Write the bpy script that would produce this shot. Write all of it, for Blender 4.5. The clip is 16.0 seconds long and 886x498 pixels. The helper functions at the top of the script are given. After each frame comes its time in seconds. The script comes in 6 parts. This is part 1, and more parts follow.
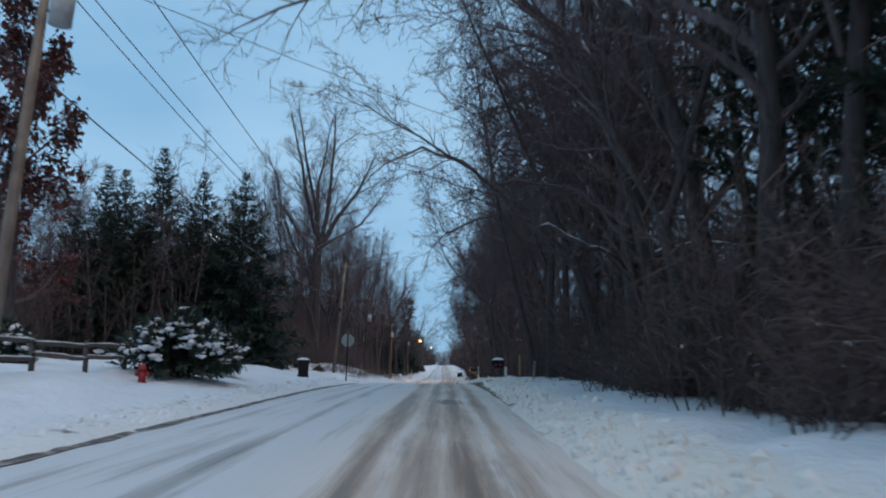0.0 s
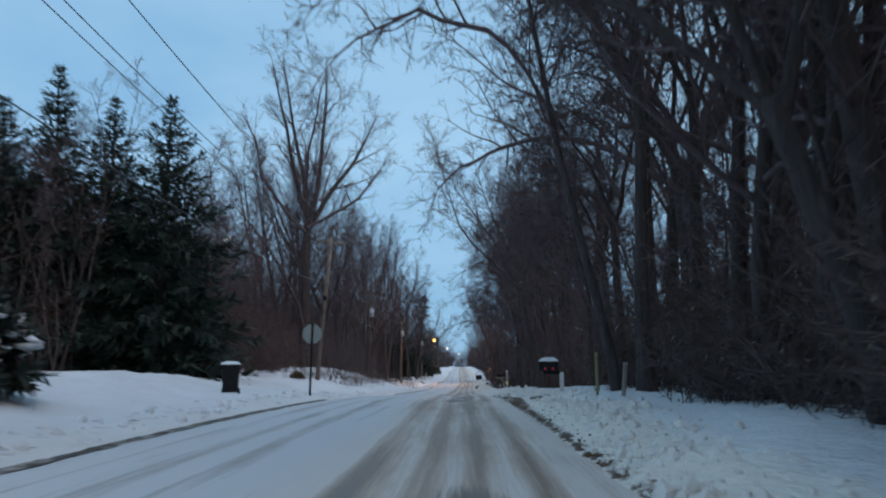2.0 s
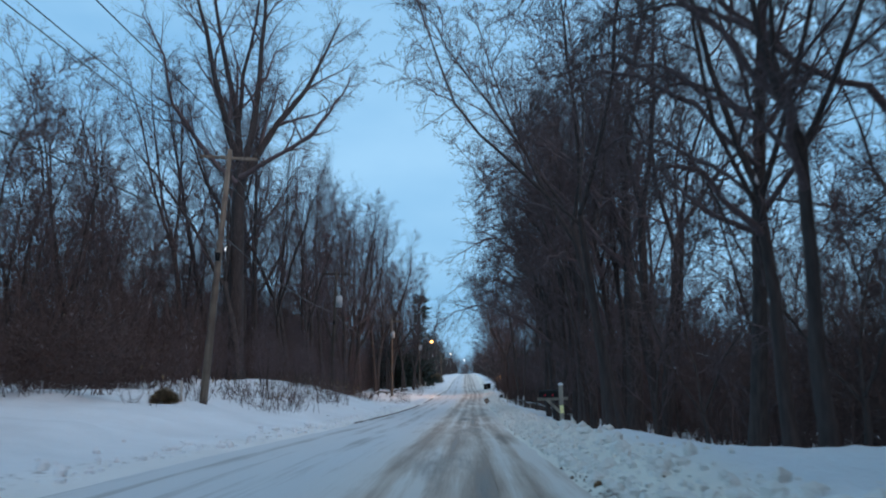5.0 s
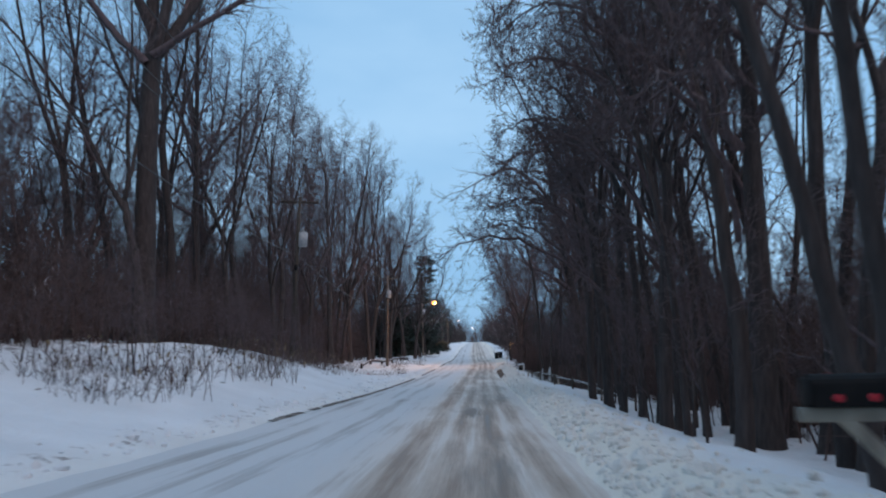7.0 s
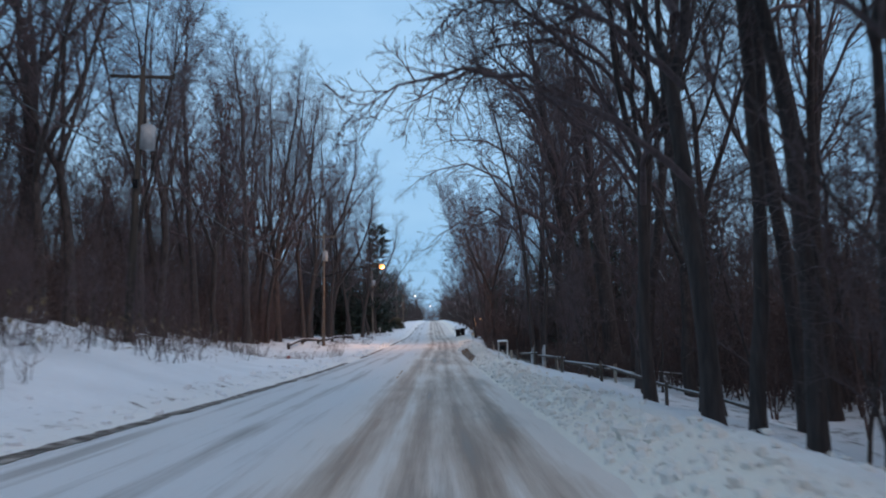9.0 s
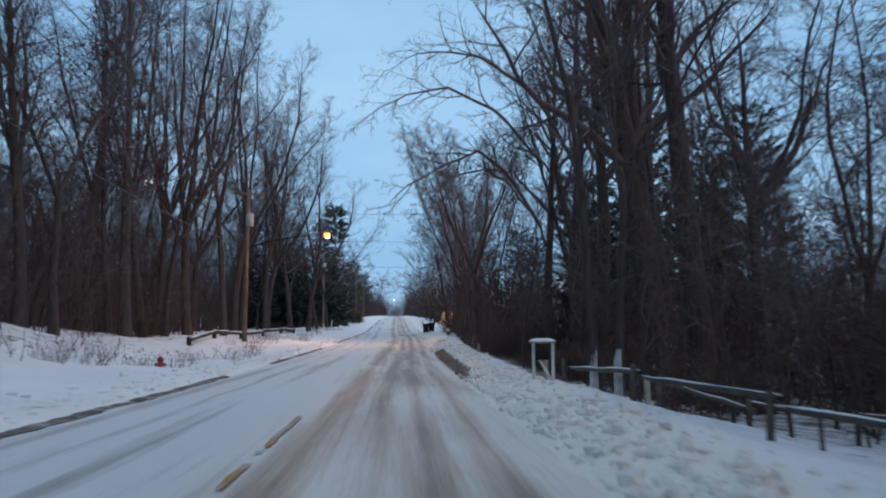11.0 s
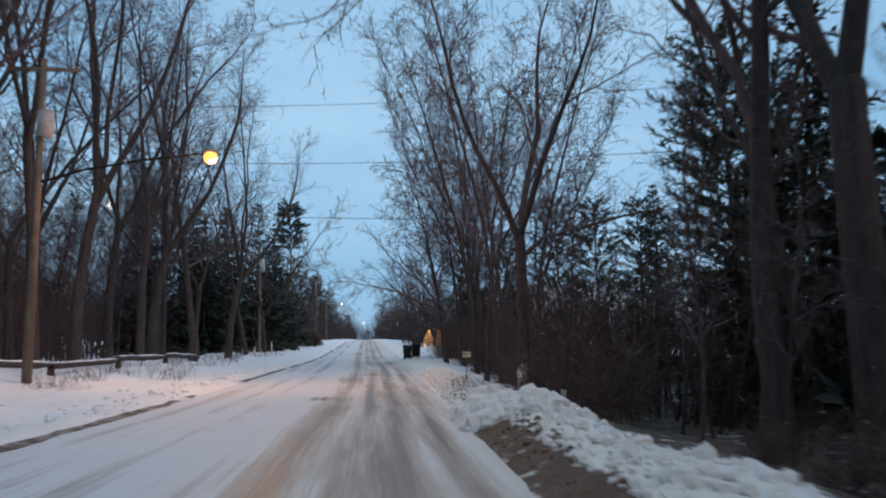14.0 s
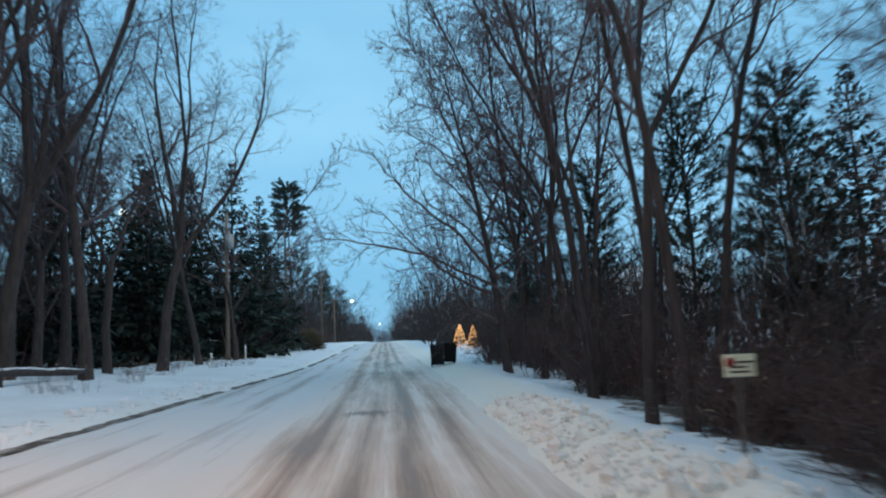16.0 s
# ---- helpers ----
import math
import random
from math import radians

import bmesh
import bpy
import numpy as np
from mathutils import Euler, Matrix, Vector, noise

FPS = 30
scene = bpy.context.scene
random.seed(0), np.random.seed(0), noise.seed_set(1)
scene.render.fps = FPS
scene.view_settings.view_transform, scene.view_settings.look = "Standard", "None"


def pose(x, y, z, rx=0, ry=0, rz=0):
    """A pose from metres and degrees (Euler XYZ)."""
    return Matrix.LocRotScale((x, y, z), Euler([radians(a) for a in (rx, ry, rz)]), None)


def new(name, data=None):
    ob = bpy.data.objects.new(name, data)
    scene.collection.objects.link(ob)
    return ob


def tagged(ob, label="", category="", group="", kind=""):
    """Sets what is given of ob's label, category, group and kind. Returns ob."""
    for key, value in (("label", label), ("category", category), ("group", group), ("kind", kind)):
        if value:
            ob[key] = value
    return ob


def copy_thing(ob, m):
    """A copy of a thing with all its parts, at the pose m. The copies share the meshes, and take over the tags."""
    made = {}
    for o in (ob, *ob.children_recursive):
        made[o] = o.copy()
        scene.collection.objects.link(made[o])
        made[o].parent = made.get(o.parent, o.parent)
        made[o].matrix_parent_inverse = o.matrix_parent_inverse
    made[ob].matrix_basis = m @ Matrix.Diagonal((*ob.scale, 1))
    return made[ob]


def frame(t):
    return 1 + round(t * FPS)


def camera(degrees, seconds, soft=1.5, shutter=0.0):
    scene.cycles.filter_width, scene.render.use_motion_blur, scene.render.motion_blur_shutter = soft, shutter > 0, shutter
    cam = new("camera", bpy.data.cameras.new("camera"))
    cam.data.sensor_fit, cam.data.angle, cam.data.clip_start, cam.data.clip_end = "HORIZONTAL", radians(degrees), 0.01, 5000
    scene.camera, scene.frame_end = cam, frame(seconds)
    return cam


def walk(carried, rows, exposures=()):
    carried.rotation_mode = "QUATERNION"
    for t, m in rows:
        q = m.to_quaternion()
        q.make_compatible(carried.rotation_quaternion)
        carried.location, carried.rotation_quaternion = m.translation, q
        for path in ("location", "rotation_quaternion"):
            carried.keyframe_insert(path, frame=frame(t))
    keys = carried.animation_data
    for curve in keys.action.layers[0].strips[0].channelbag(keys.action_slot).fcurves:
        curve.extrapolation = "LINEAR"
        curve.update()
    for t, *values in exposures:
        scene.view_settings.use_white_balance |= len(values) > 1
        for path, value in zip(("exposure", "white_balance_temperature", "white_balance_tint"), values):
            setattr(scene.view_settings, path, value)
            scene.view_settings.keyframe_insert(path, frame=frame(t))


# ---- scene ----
cam = camera(54.1, 16.0, soft=2.0, shutter=0.45)
# seconds, x, y, z, pitch, roll, yaw
ROWS = [
    (0.0, 0.000, 0.000, 1.350, 8.03, -0.13, 0.00),
    (0.5, 0.028, 4.870, 1.419, 8.05, -0.20, 0.74),
    (1.0, 0.058, 9.675, 1.486, 7.85, 0.14, 0.80),
    (1.5, 0.091, 14.483, 1.553, 8.64, 0.42, 1.70),
    (2.0, 0.118, 19.207, 1.631, 8.12, 0.50, 1.16),
    (2.5, 0.133, 23.983, 1.710, 5.20, 1.95, -2.17),
    (3.0, 0.146, 28.750, 1.785, 6.11, 2.19, -2.60),
    (3.5, 0.163, 33.481, 1.846, 7.59, 1.91, -0.07),
    (4.0, 0.217, 38.382, 1.897, 8.66, 1.04, 0.73),
    (6.5, 0.292, 62.114, 1.834, 7.44, 2.26, 2.76),
    (7.0, 0.253, 67.230, 1.742, 6.57, 1.10, 2.10),
    (7.5, 0.229, 72.362, 1.624, 6.68, 1.03, 2.22),
    (8.0, 0.230, 77.503, 1.501, 6.22, 2.10, 1.82),
    (8.5, 0.232, 82.710, 1.380, 5.25, 1.92, 0.93),
    (9.0, 0.218, 87.940, 1.264, 5.18, 1.59, -0.68),
    (11.5, 0.466, 115.394, 0.883, 4.93, 0.47, -3.12),
    (12.0, 0.520, 120.845, 0.851, 5.14, 0.82, -2.88),
    (12.5, 0.577, 126.294, 0.826, 5.42, 1.08, -3.05),
    (13.0, 0.623, 131.734, 0.793, 6.78, 1.11, -4.28),
    (13.5, 0.663, 137.134, 0.767, 5.53, 1.14, -4.66),
    (14.0, 0.727, 142.557, 0.751, 6.51, 0.94, -4.94),
    (14.5, 0.793, 148.090, 0.735, 6.06, 1.52, -5.16),
    (15.0, 0.889, 153.716, 0.732, 6.55, 1.01, -5.45),
    (15.5, 1.012, 159.312, 0.738, 7.01, 2.10, -4.02),
    (16.0, 1.189, 164.971, 0.750, 6.61, 2.35, -3.78),
]
walk(cam, [(t, pose(x, y, z, 90 + pitch, roll, yaw)) for t, x, y, z, pitch, roll, yaw in ROWS],
     [(0.0, -0.12, 7100, 19), (2.0, -0.07, 7100, 19), (3.0, -0.03, 7200, 20), (4.0, 0.0, 6500, 12), (6.5, 0.0, 6850, 20), (8.5, 0.02, 7000, 22), (12.5, -0.02, 7000, 21), (14.5, -0.02, 7300, 20), (15.2, -0.06, 7050, 13), (16.0, 0.0, 6350, 3)])

# ---- sky and light: dusk under thin cloud ----
world = bpy.data.worlds.new("dusk_sky")
scene.world = world
world.use_nodes = True
wn, wl = world.node_tree.nodes, world.node_tree.links
wn.clear()
w_out = wn.new("ShaderNodeOutputWorld")
w_bg = wn.new("ShaderNodeBackground")
w_sky = wn.new("ShaderNodeTexSky")
w_sky.sky_type = "NISHITA"
w_sky.sun_disc = False
w_sky.sun_elevation = radians(4.0)
w_sky.sun_rotation = radians(140.0)
w_sky.altitude = 200.0
w_sky.air_density, w_sky.dust_density, w_sky.ozone_density = 1.0, 0.6, 3.0
w_tc = wn.new("ShaderNodeTexCoord")
w_map = wn.new("ShaderNodeMapping")
w_map.inputs["Scale"].default_value = (1.0, 1.0, 2.6)
w_noise = wn.new("ShaderNodeTexNoise")
w_noise.inputs["Scale"].default_value = 2.2
w_noise.inputs["Detail"].default_value = 5.0
w_noise.inputs["Roughness"].default_value = 0.5
w_ramp = wn.new("ShaderNodeValToRGB")
w_ramp.color_ramp.elements[0].position, w_ramp.color_ramp.elements[0].color = 0.34, (0.205, 0.480, 0.765, 1)
w_ramp.color_ramp.elements[1].position, w_ramp.color_ramp.elements[1].color = 0.68, (0.345, 0.645, 0.91, 1)
w_gain = wn.new("ShaderNodeMix")
w_gain.data_type, w_gain.blend_type = "RGBA", "MULTIPLY"
w_gain.inputs["Factor"].default_value = 1.0
w_gain.inputs["B"].default_value = (0.10, 0.10, 0.10, 1)
w_mix = wn.new("ShaderNodeMix")
w_mix.data_type = "RGBA"
w_mix.inputs["Factor"].default_value = 0.82
wl.new(w_tc.outputs["Generated"], w_map.inputs["Vector"])
wl.new(w_map.outputs["Vector"], w_noise.inputs["Vector"])
wl.new(w_noise.outputs["Fac"], w_ramp.inputs["Fac"])
wl.new(w_sky.outputs["Color"], w_gain.inputs["A"])
wl.new(w_gain.outputs["Result"], w_mix.inputs["A"])
wl.new(w_ramp.outputs["Color"], w_mix.inputs["B"])
wl.new(w_mix.outputs["Result"], w_bg.inputs["Color"])
w_bg.inputs["Strength"].default_value = 1.24
wl.new(w_bg.outputs["Background"], w_out.inputs["Surface"])

sun_data = bpy.data.lights.new("sun", "SUN")
sun_data.energy, sun_data.angle, sun_data.color = 1.0, radians(60), (1.0, 0.76, 0.60)
sun = new("sun", sun_data)
sun.matrix_world = pose(0, 0, 60, 42, 0, 40)

# ---- materials ----


def mat(name, base, rough=0.8, metal=0.0):
    m = bpy.data.materials.new(name)
    m.use_nodes = True
    b = m.node_tree.nodes["Principled BSDF"]
    b.inputs["Base Color"].default_value = (*base, 1)
    b.inputs["Roughness"].default_value = rough
    b.inputs["Metallic"].default_value = metal
    return m, m.node_tree.nodes, m.node_tree.links, b


def noise_tex(n, l, scale, detail=4.0, stretch=None, rough=0.55):
    tc = n.new("ShaderNodeTexCoord")
    t = n.new("ShaderNodeTexNoise")
    t.inputs["Scale"].default_value = scale
    t.inputs["Detail"].default_value = detail
    t.inputs["Roughness"].default_value = rough
    if stretch:
        mp = n.new("ShaderNodeMapping")
        mp.inputs["Scale"].default_value = stretch
        l.new(tc.outputs["Object"], mp.inputs["Vector"])
        l.new(mp.outputs["Vector"], t.inputs["Vector"])
    else:
        l.new(tc.outputs["Object"], t.inputs["Vector"])
    return t.outputs["Fac"]


def ramp(n, l, fac, stops):
    r = n.new("ShaderNodeValToRGB")
    el = r.color_ramp.elements
    while len(el) < len(stops):
        el.new(0.5)
    for e, (p, col) in zip(el, stops):
        e.position = p
        e.color = (*col, 1) if len(col) == 3 else col
    l.new(fac, r.inputs["Fac"])
    return r.outputs["Color"]


def mixc(n, l, fac, a, b, mode="MIX"):
    m = n.new("ShaderNodeMix")
    m.data_type, m.blend_type = "RGBA", mode
    for key, v in (("Factor", fac), ("A", a), ("B", b)):
        if isinstance(v, (int, float)):
            m.inputs[key].default_value = v
        elif isinstance(v, tuple):
            m.inputs[key].default_value = (*v, 1)
        else:
            l.new(v, m.inputs[key])
    return m.outputs["Result"]


def mth(n, l, op, a, b=0.0, c=0.0):
    m = n.new("ShaderNodeMath")
    m.operation = op
    for i, v in enumerate((a, b, c)):
        if isinstance(v, (int, float)):
            m.inputs[i].default_value = v
        else:
            l.new(v, m.inputs[i])
    return m.outputs["Value"]


def bump(n, l, b, height, strength=0.5, dist=0.02):
    bm_ = n.new("ShaderNodeBump")
    bm_.inputs["Strength"].default_value = strength
    bm_.inputs["Distance"].default_value = dist
    l.new(height, bm_.inputs["Height"])
    l.new(bm_.outputs["Normal"], b.inputs["Normal"])


def grainy(name, dark, light, scale, rough=0.8, stretch=None, metal=0.0, bump_s=0.4, dist=0.01, blotch=None):
    m, n, l, b = mat(name, light, rough, metal)
    f = noise_tex(n, l, scale, 6.0, stretch)
    col = ramp(n, l, f, [(0.3, dark), (0.7, light)])
    if blotch:
        g = noise_tex(n, l, blotch[0], 3.0)
        k = ramp(n, l, g, [(0.45, (0, 0, 0)), (0.65, (1, 1, 1))])
        col = mixc(n, l, k, col, blotch[1])
    info = n.new("ShaderNodeObjectInfo")
    tone = mth(n, l, "MULTIPLY_ADD", info.outputs["Random"], 0.5, 0.75)
    sc = n.new("ShaderNodeVectorMath")
    sc.operation = "SCALE"
    l.new(col, sc.inputs[0])
    l.new(tone, sc.inputs["Scale"])
    l.new(sc.outputs["Vector"], b.inputs["Base Color"])
    bump(n, l, b, f, bump_s, dist)
    return m


def emitter(name, col, strength):
    m, n, l, b = mat(name, col, 0.4)
    b.inputs["Emission Color"].default_value = (*col, 1)
    b.inputs["Emission Strength"].default_value = strength
    return m


def bark(name, dark, light, snow):
    """Rough bark; a crust of snow lies on what faces up."""
    m, n, l, b = mat(name, light, 0.9)
    f = noise_tex(n, l, 3.0, 6.0, (3, 3, 0.5))
    col = ramp(n, l, f, [(0.3, dark), (0.72, light)])
    geo = n.new("ShaderNodeNewGeometry")
    sep = n.new("ShaderNodeSeparateXYZ")
    l.new(geo.outputs["Normal"], sep.inputs["Vector"])
    g = noise_tex(n, l, 0.9, 3.0)
    up = mth(n, l, "MULTIPLY_ADD", sep.outputs["Z"], 1.0, -0.72)
    k = mth(n, l, "MULTIPLY_ADD", g, 1.6, -1.0 + snow)
    s = mth(n, l, "MULTIPLY", mth(n, l, "MAXIMUM", up, 0.0), mth(n, l, "MAXIMUM", k, 0.0))
    s = mth(n, l, "MINIMUM", mth(n, l, "MULTIPLY", s, 40.0), 1.0)
    col = mixc(n, l, s, col, (0.78, 0.8, 0.84))
    l.new(col, b.inputs["Base Color"])
    bump(n, l, b, f, 0.6, 0.02)
    return m


M_BARK = bark("bark_grey_brown", (0.027, 0.021, 0.020), (0.078, 0.060, 0.057), 0.12)
M_BARK2 = bark("bark_dark", (0.025, 0.0185, 0.0175), (0.070, 0.052, 0.050), 0.2)
M_TWIG = bark("twig_bark", (0.064, 0.045, 0.048), (0.142, 0.100, 0.104), 0.0)
M_PALEBARK = bark("pale_bark", (0.10, 0.09, 0.085), (0.22, 0.2, 0.185), 0.1)
M_BRUSH = bark("brush_stems", (0.055, 0.035, 0.033), (0.125, 0.082, 0.077), 0.05)
M_NEEDLE = grainy("spruce_needles", (0.010, 0.018, 0.013), (0.028, 0.045, 0.032), 2.0, 0.7)
M_PINE = grainy("pine_needles", (0.012, 0.022, 0.014), (0.035, 0.055, 0.034), 2.0, 0.7)
M_REDLEAF = grainy("dry_red_leaves", (0.075, 0.020, 0.017), (0.185, 0.052, 0.042), 4.0, 0.8)
M_DRY = grainy("dry_grass", (0.10, 0.075, 0.05), (0.24, 0.18, 0.11), 6.0, 0.9)
M_POLE = grainy("weathered_pole_wood", (0.10, 0.076, 0.060), (0.26, 0.20, 0.155), 2.5, 0.85, (4, 4, 0.25), blotch=(0.7, (0.09, 0.06, 0.05)))
M_DARKPOLE = grainy("dark_pole_wood", (0.03, 0.024, 0.02), (0.085, 0.066, 0.055), 2.5, 0.85, (4, 4, 0.25))
M_WOOD = grainy("weathered_rail_wood", (0.045, 0.036, 0.03), (0.12, 0.096, 0.08), 5.0, 0.85)
M_PALEWOOD = grainy("pale_post_wood", (0.22, 0.19, 0.16), (0.42, 0.37, 0.31), 6.0, 0.8, (1, 1, 0.3))
M_WHITE = grainy("worn_white_paint", (0.52, 0.5, 0.47), (0.74, 0.72, 0.69), 7.0, 0.55)
M_YELLOW = grainy("faded_yellow_paint", (0.22, 0.20, 0.08), (0.36, 0.32, 0.14), 7.0, 0.6)
M_LINE = grainy("worn_yellow_line", (0.40, 0.22, 0.09), (0.66, 0.33, 0.06), 5.0, 0.7, blotch=(2.5, (0.55, 0.50, 0.46)))
M_BLACK = grainy("black_plastic", (0.006, 0.006, 0.007), (0.014, 0.014, 0.015), 9.0, 0.65)
M_BLACK.node_tree.nodes["Principled BSDF"].inputs["Specular IOR Level"].default_value = 0.2
M_MOON = emitter("moon_disc", (1.0, 0.98, 0.92), 2.5)
M_DARKGREEN = grainy("dark_green_plastic", (0.006, 0.010, 0.009), (0.014, 0.020, 0.018), 9.0, 0.6)
M_ALU = grainy("dull_aluminium", (0.15, 0.165, 0.155), (0.21, 0.225, 0.215), 4.0, 0.6)
M_STEEL = grainy("galvanised_steel", (0.14, 0.145, 0.15), (0.26, 0.265, 0.27), 12.0, 0.5, None, 0.6)
M_TANK = grainy("transformer_grey", (0.28, 0.29, 0.3), (0.4, 0.41, 0.42), 5.0, 0.5)
M_PORCELAIN = grainy("insulator_brown", (0.07, 0.04, 0.03), (0.13, 0.08, 0.06), 9.0, 0.3)
M_RED = grainy("hydrant_red", (0.20, 0.010, 0.012), (0.36, 0.022, 0.022), 6.0, 0.5)
M_CLOD = grainy("earth_clods", (0.07, 0.037, 0.018), (0.21, 0.115, 0.055), 9.0, 0.9)
M_REFLECT = grainy("red_reflector", (0.85, 0.02, 0.05), (1.0, 0.05, 0.08), 30.0, 0.2)
M_AMBER = grainy("pale_reflector", (0.9, 0.75, 0.3), (1.0, 0.9, 0.5), 30.0, 0.2)
M_CREAM = grainy("cream_sign", (0.6, 0.5, 0.33), (0.78, 0.68, 0.48), 8.0, 0.6)
M_SIDING = grainy("grey_siding", (0.25, 0.25, 0.26), (0.36, 0.36, 0.37), 3.0, 0.8)
M_DOOR = grainy("brown_door", (0.08, 0.05, 0.035), (0.13, 0.08, 0.055), 4.0, 0.6)
M_CABLE = grainy("black_cable", (0.02, 0.02, 0.022), (0.04, 0.04, 0.042), 9.0, 0.6)
M_GLASS = mat("window_glass", (0.04, 0.05, 0.06), 0.08)[0]


M_SODIUM = emitter("sodium_bulb", (1.0, 0.43, 0.10), 1.9)
M_LED = emitter("white_bulb", (1.0, 0.93, 0.8), 7.0)
M_FAIRY = emitter("fairy_bulb", (1.0, 0.50, 0.18), 1.5)


def snow_mat(name, base, dirt_light_attr):
    m, n, l, b = mat(name, base, 0.65)
    big = noise_tex(n, l, 0.35, 4.0)
    fine = noise_tex(n, l, 9.0, 5.0)
    col = ramp(n, l, big, [(0.3, tuple(0.86 * v for v in base)), (0.7, base)])
    if dirt_light_attr:
        # cream tint: headlight warmth painted into the edge snow, over some road dirt
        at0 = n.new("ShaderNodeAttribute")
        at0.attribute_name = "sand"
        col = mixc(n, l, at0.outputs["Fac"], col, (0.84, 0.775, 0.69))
        at = n.new("ShaderNodeAttribute")
        at.attribute_name = "soil"
        rag = noise_tex(n, l, 2.2, 7.0, None, 0.78)
        k = mth(n, l, "MULTIPLY_ADD", rag, 2.4, -1.2)
        k = mth(n, l, "MULTIPLY_ADD", mth(n, l, "ADD", at.outputs["Fac"], k), 5.0, -2.5)
        cl = n.new("ShaderNodeClamp")
        l.new(k, cl.inputs["Value"])
        f2 = noise_tex(n, l, 14.0, 5.0)
        soil = ramp(n, l, f2, [(0.3, (0.035, 0.013, 0.004)), (0.6, (0.115, 0.044, 0.013)), (0.84, (0.20, 0.11, 0.05))])
        col = mixc(n, l, cl.outputs["Result"], col, soil)
        # leaf litter, also used to paint the woods' shade onto the ground
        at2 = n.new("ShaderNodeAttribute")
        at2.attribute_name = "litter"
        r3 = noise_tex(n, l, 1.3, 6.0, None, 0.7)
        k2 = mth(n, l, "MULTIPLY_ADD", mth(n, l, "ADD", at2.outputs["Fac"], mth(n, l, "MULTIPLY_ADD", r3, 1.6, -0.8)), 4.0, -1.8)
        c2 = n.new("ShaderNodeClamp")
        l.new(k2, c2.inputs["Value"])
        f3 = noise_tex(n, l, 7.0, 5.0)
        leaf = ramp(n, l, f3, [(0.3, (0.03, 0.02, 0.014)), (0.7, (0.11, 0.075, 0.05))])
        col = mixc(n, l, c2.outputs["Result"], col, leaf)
    l.new(col, b.inputs["Base Color"])
    b.inputs["Subsurface Weight"].default_value = 0.0
    lumps = noise_tex(n, l, 3.2, 4.0)
    bump(n, l, b, mth(n, l, "MULTIPLY_ADD", lumps, 2.0, fine), 0.8, 0.06)
    return m


M_SNOW = snow_mat("settled_snow", (0.80, 0.82, 0.85), True)
M_SNOWCAP = snow_mat("fresh_snow", (0.82, 0.84, 0.87), False)
M_CRUST = grainy("crusted_snow", (0.20, 0.18, 0.165), (0.72, 0.73, 0.75), 2.2, 0.7)
# ploughed lumps: base colour holds painted headlight warmth besides slush dirt
M_GLOWSLUSH = snow_mat("sanded_snow", (0.83, 0.79, 0.745), False)

# slushy road: packed snow with bare wheel tracks
M_ROAD, n, l, b = mat("slushy_road", (0.5, 0.48, 0.46), 0.6)
tc = n.new("ShaderNodeTexCoord")
sp = n.new("ShaderNodeSeparateXYZ")
l.new(tc.outputs["Object"], sp.inputs["Vector"])
lane_at = n.new("ShaderNodeAttribute")
lane_at.attribute_name = "lane"
wob = noise_tex(n, l, 1.0, 3.0, (0.02, 0.03, 1))
xx = mth(n, l, "ADD", lane_at.outputs["Fac"], mth(n, l, "MULTIPLY_ADD", wob, 0.5, -0.25))
track = 0.0
for cx, half, amp, off in ((-1.05, 0.42, 1.0, 0.0), (-0.3, 0.28, 0.75, 9.0), (0.3, 0.34, 1.0, 17.0), (0.95, 0.30, 0.8, 23.0), (-2.9, 0.38, 0.75, 31.0), (-3.7, 0.28, 0.6, 37.0), (-4.6, 0.35, 0.7, 41.0), (0.0, 1.7, 0.32, 47.0)):
    dist = mth(n, l, "ABSOLUTE", mth(n, l, "SUBTRACT", xx, cx))
    k = mth(n, l, "MAXIMUM", mth(n, l, "SUBTRACT", 1.0, mth(n, l, "DIVIDE", dist, half)), 0.0)
    come = n.new("ShaderNodeTexNoise")
    come.noise_dimensions = "1D"
    come.inputs["Scale"].default_value = 0.06
    come.inputs["Detail"].default_value = 3.0
    l.new(mth(n, l, "ADD", sp.outputs["Y"], off * 10.0), come.inputs["W"])
    track = mth(n, l, "ADD", track, mth(n, l, "MULTIPLY", k, mth(n, l, "MULTIPLY", mth(n, l, "MULTIPLY_ADD", come.outputs["Fac"], 1.9, -0.15), amp)))
streak = noise_tex(n, l, 1.0, 7.0, (3.6, 0.075, 1), 0.66)
fine_s = noise_tex(n, l, 1.0, 5.0, (9.0, 0.3, 1), 0.7)
patchy = noise_tex(n, l, 1.0, 5.0, (0.7, 0.14, 1), 0.6)
grit = noise_tex(n, l, 24.0, 5.0)
bare = mth(n, l, "ADD", mth(n, l, "MULTIPLY", track, 0.62), mth(n, l, "MULTIPLY_ADD", streak, 1.3, -0.74))
bare = mth(n, l, "ADD", bare, mth(n, l, "MULTIPLY_ADD", fine_s, 0.5, -0.25))
bare = mth(n, l, "ADD", bare, mth(n, l, "MULTIPLY_ADD", patchy, 0.9, -0.36))
other = n.new("ShaderNodeClamp")
l.new(mth(n, l, "MULTIPLY_ADD", xx, -0.9, -1.0), other.inputs["Value"])
bare = mth(n, l, "ADD", bare, mth(n, l, "MULTIPLY", other.outputs["Result"], -0.12))
# right lane: slush browns made warmer to paint in the headlight glow
rc = ramp(n, l, bare, [(0.0, (0.76, 0.69, 0.64)), (0.28, (0.58, 0.47, 0.395)), (0.6, (0.31, 0.205, 0.145)), (1.0, (0.11, 0.075, 0.055))])
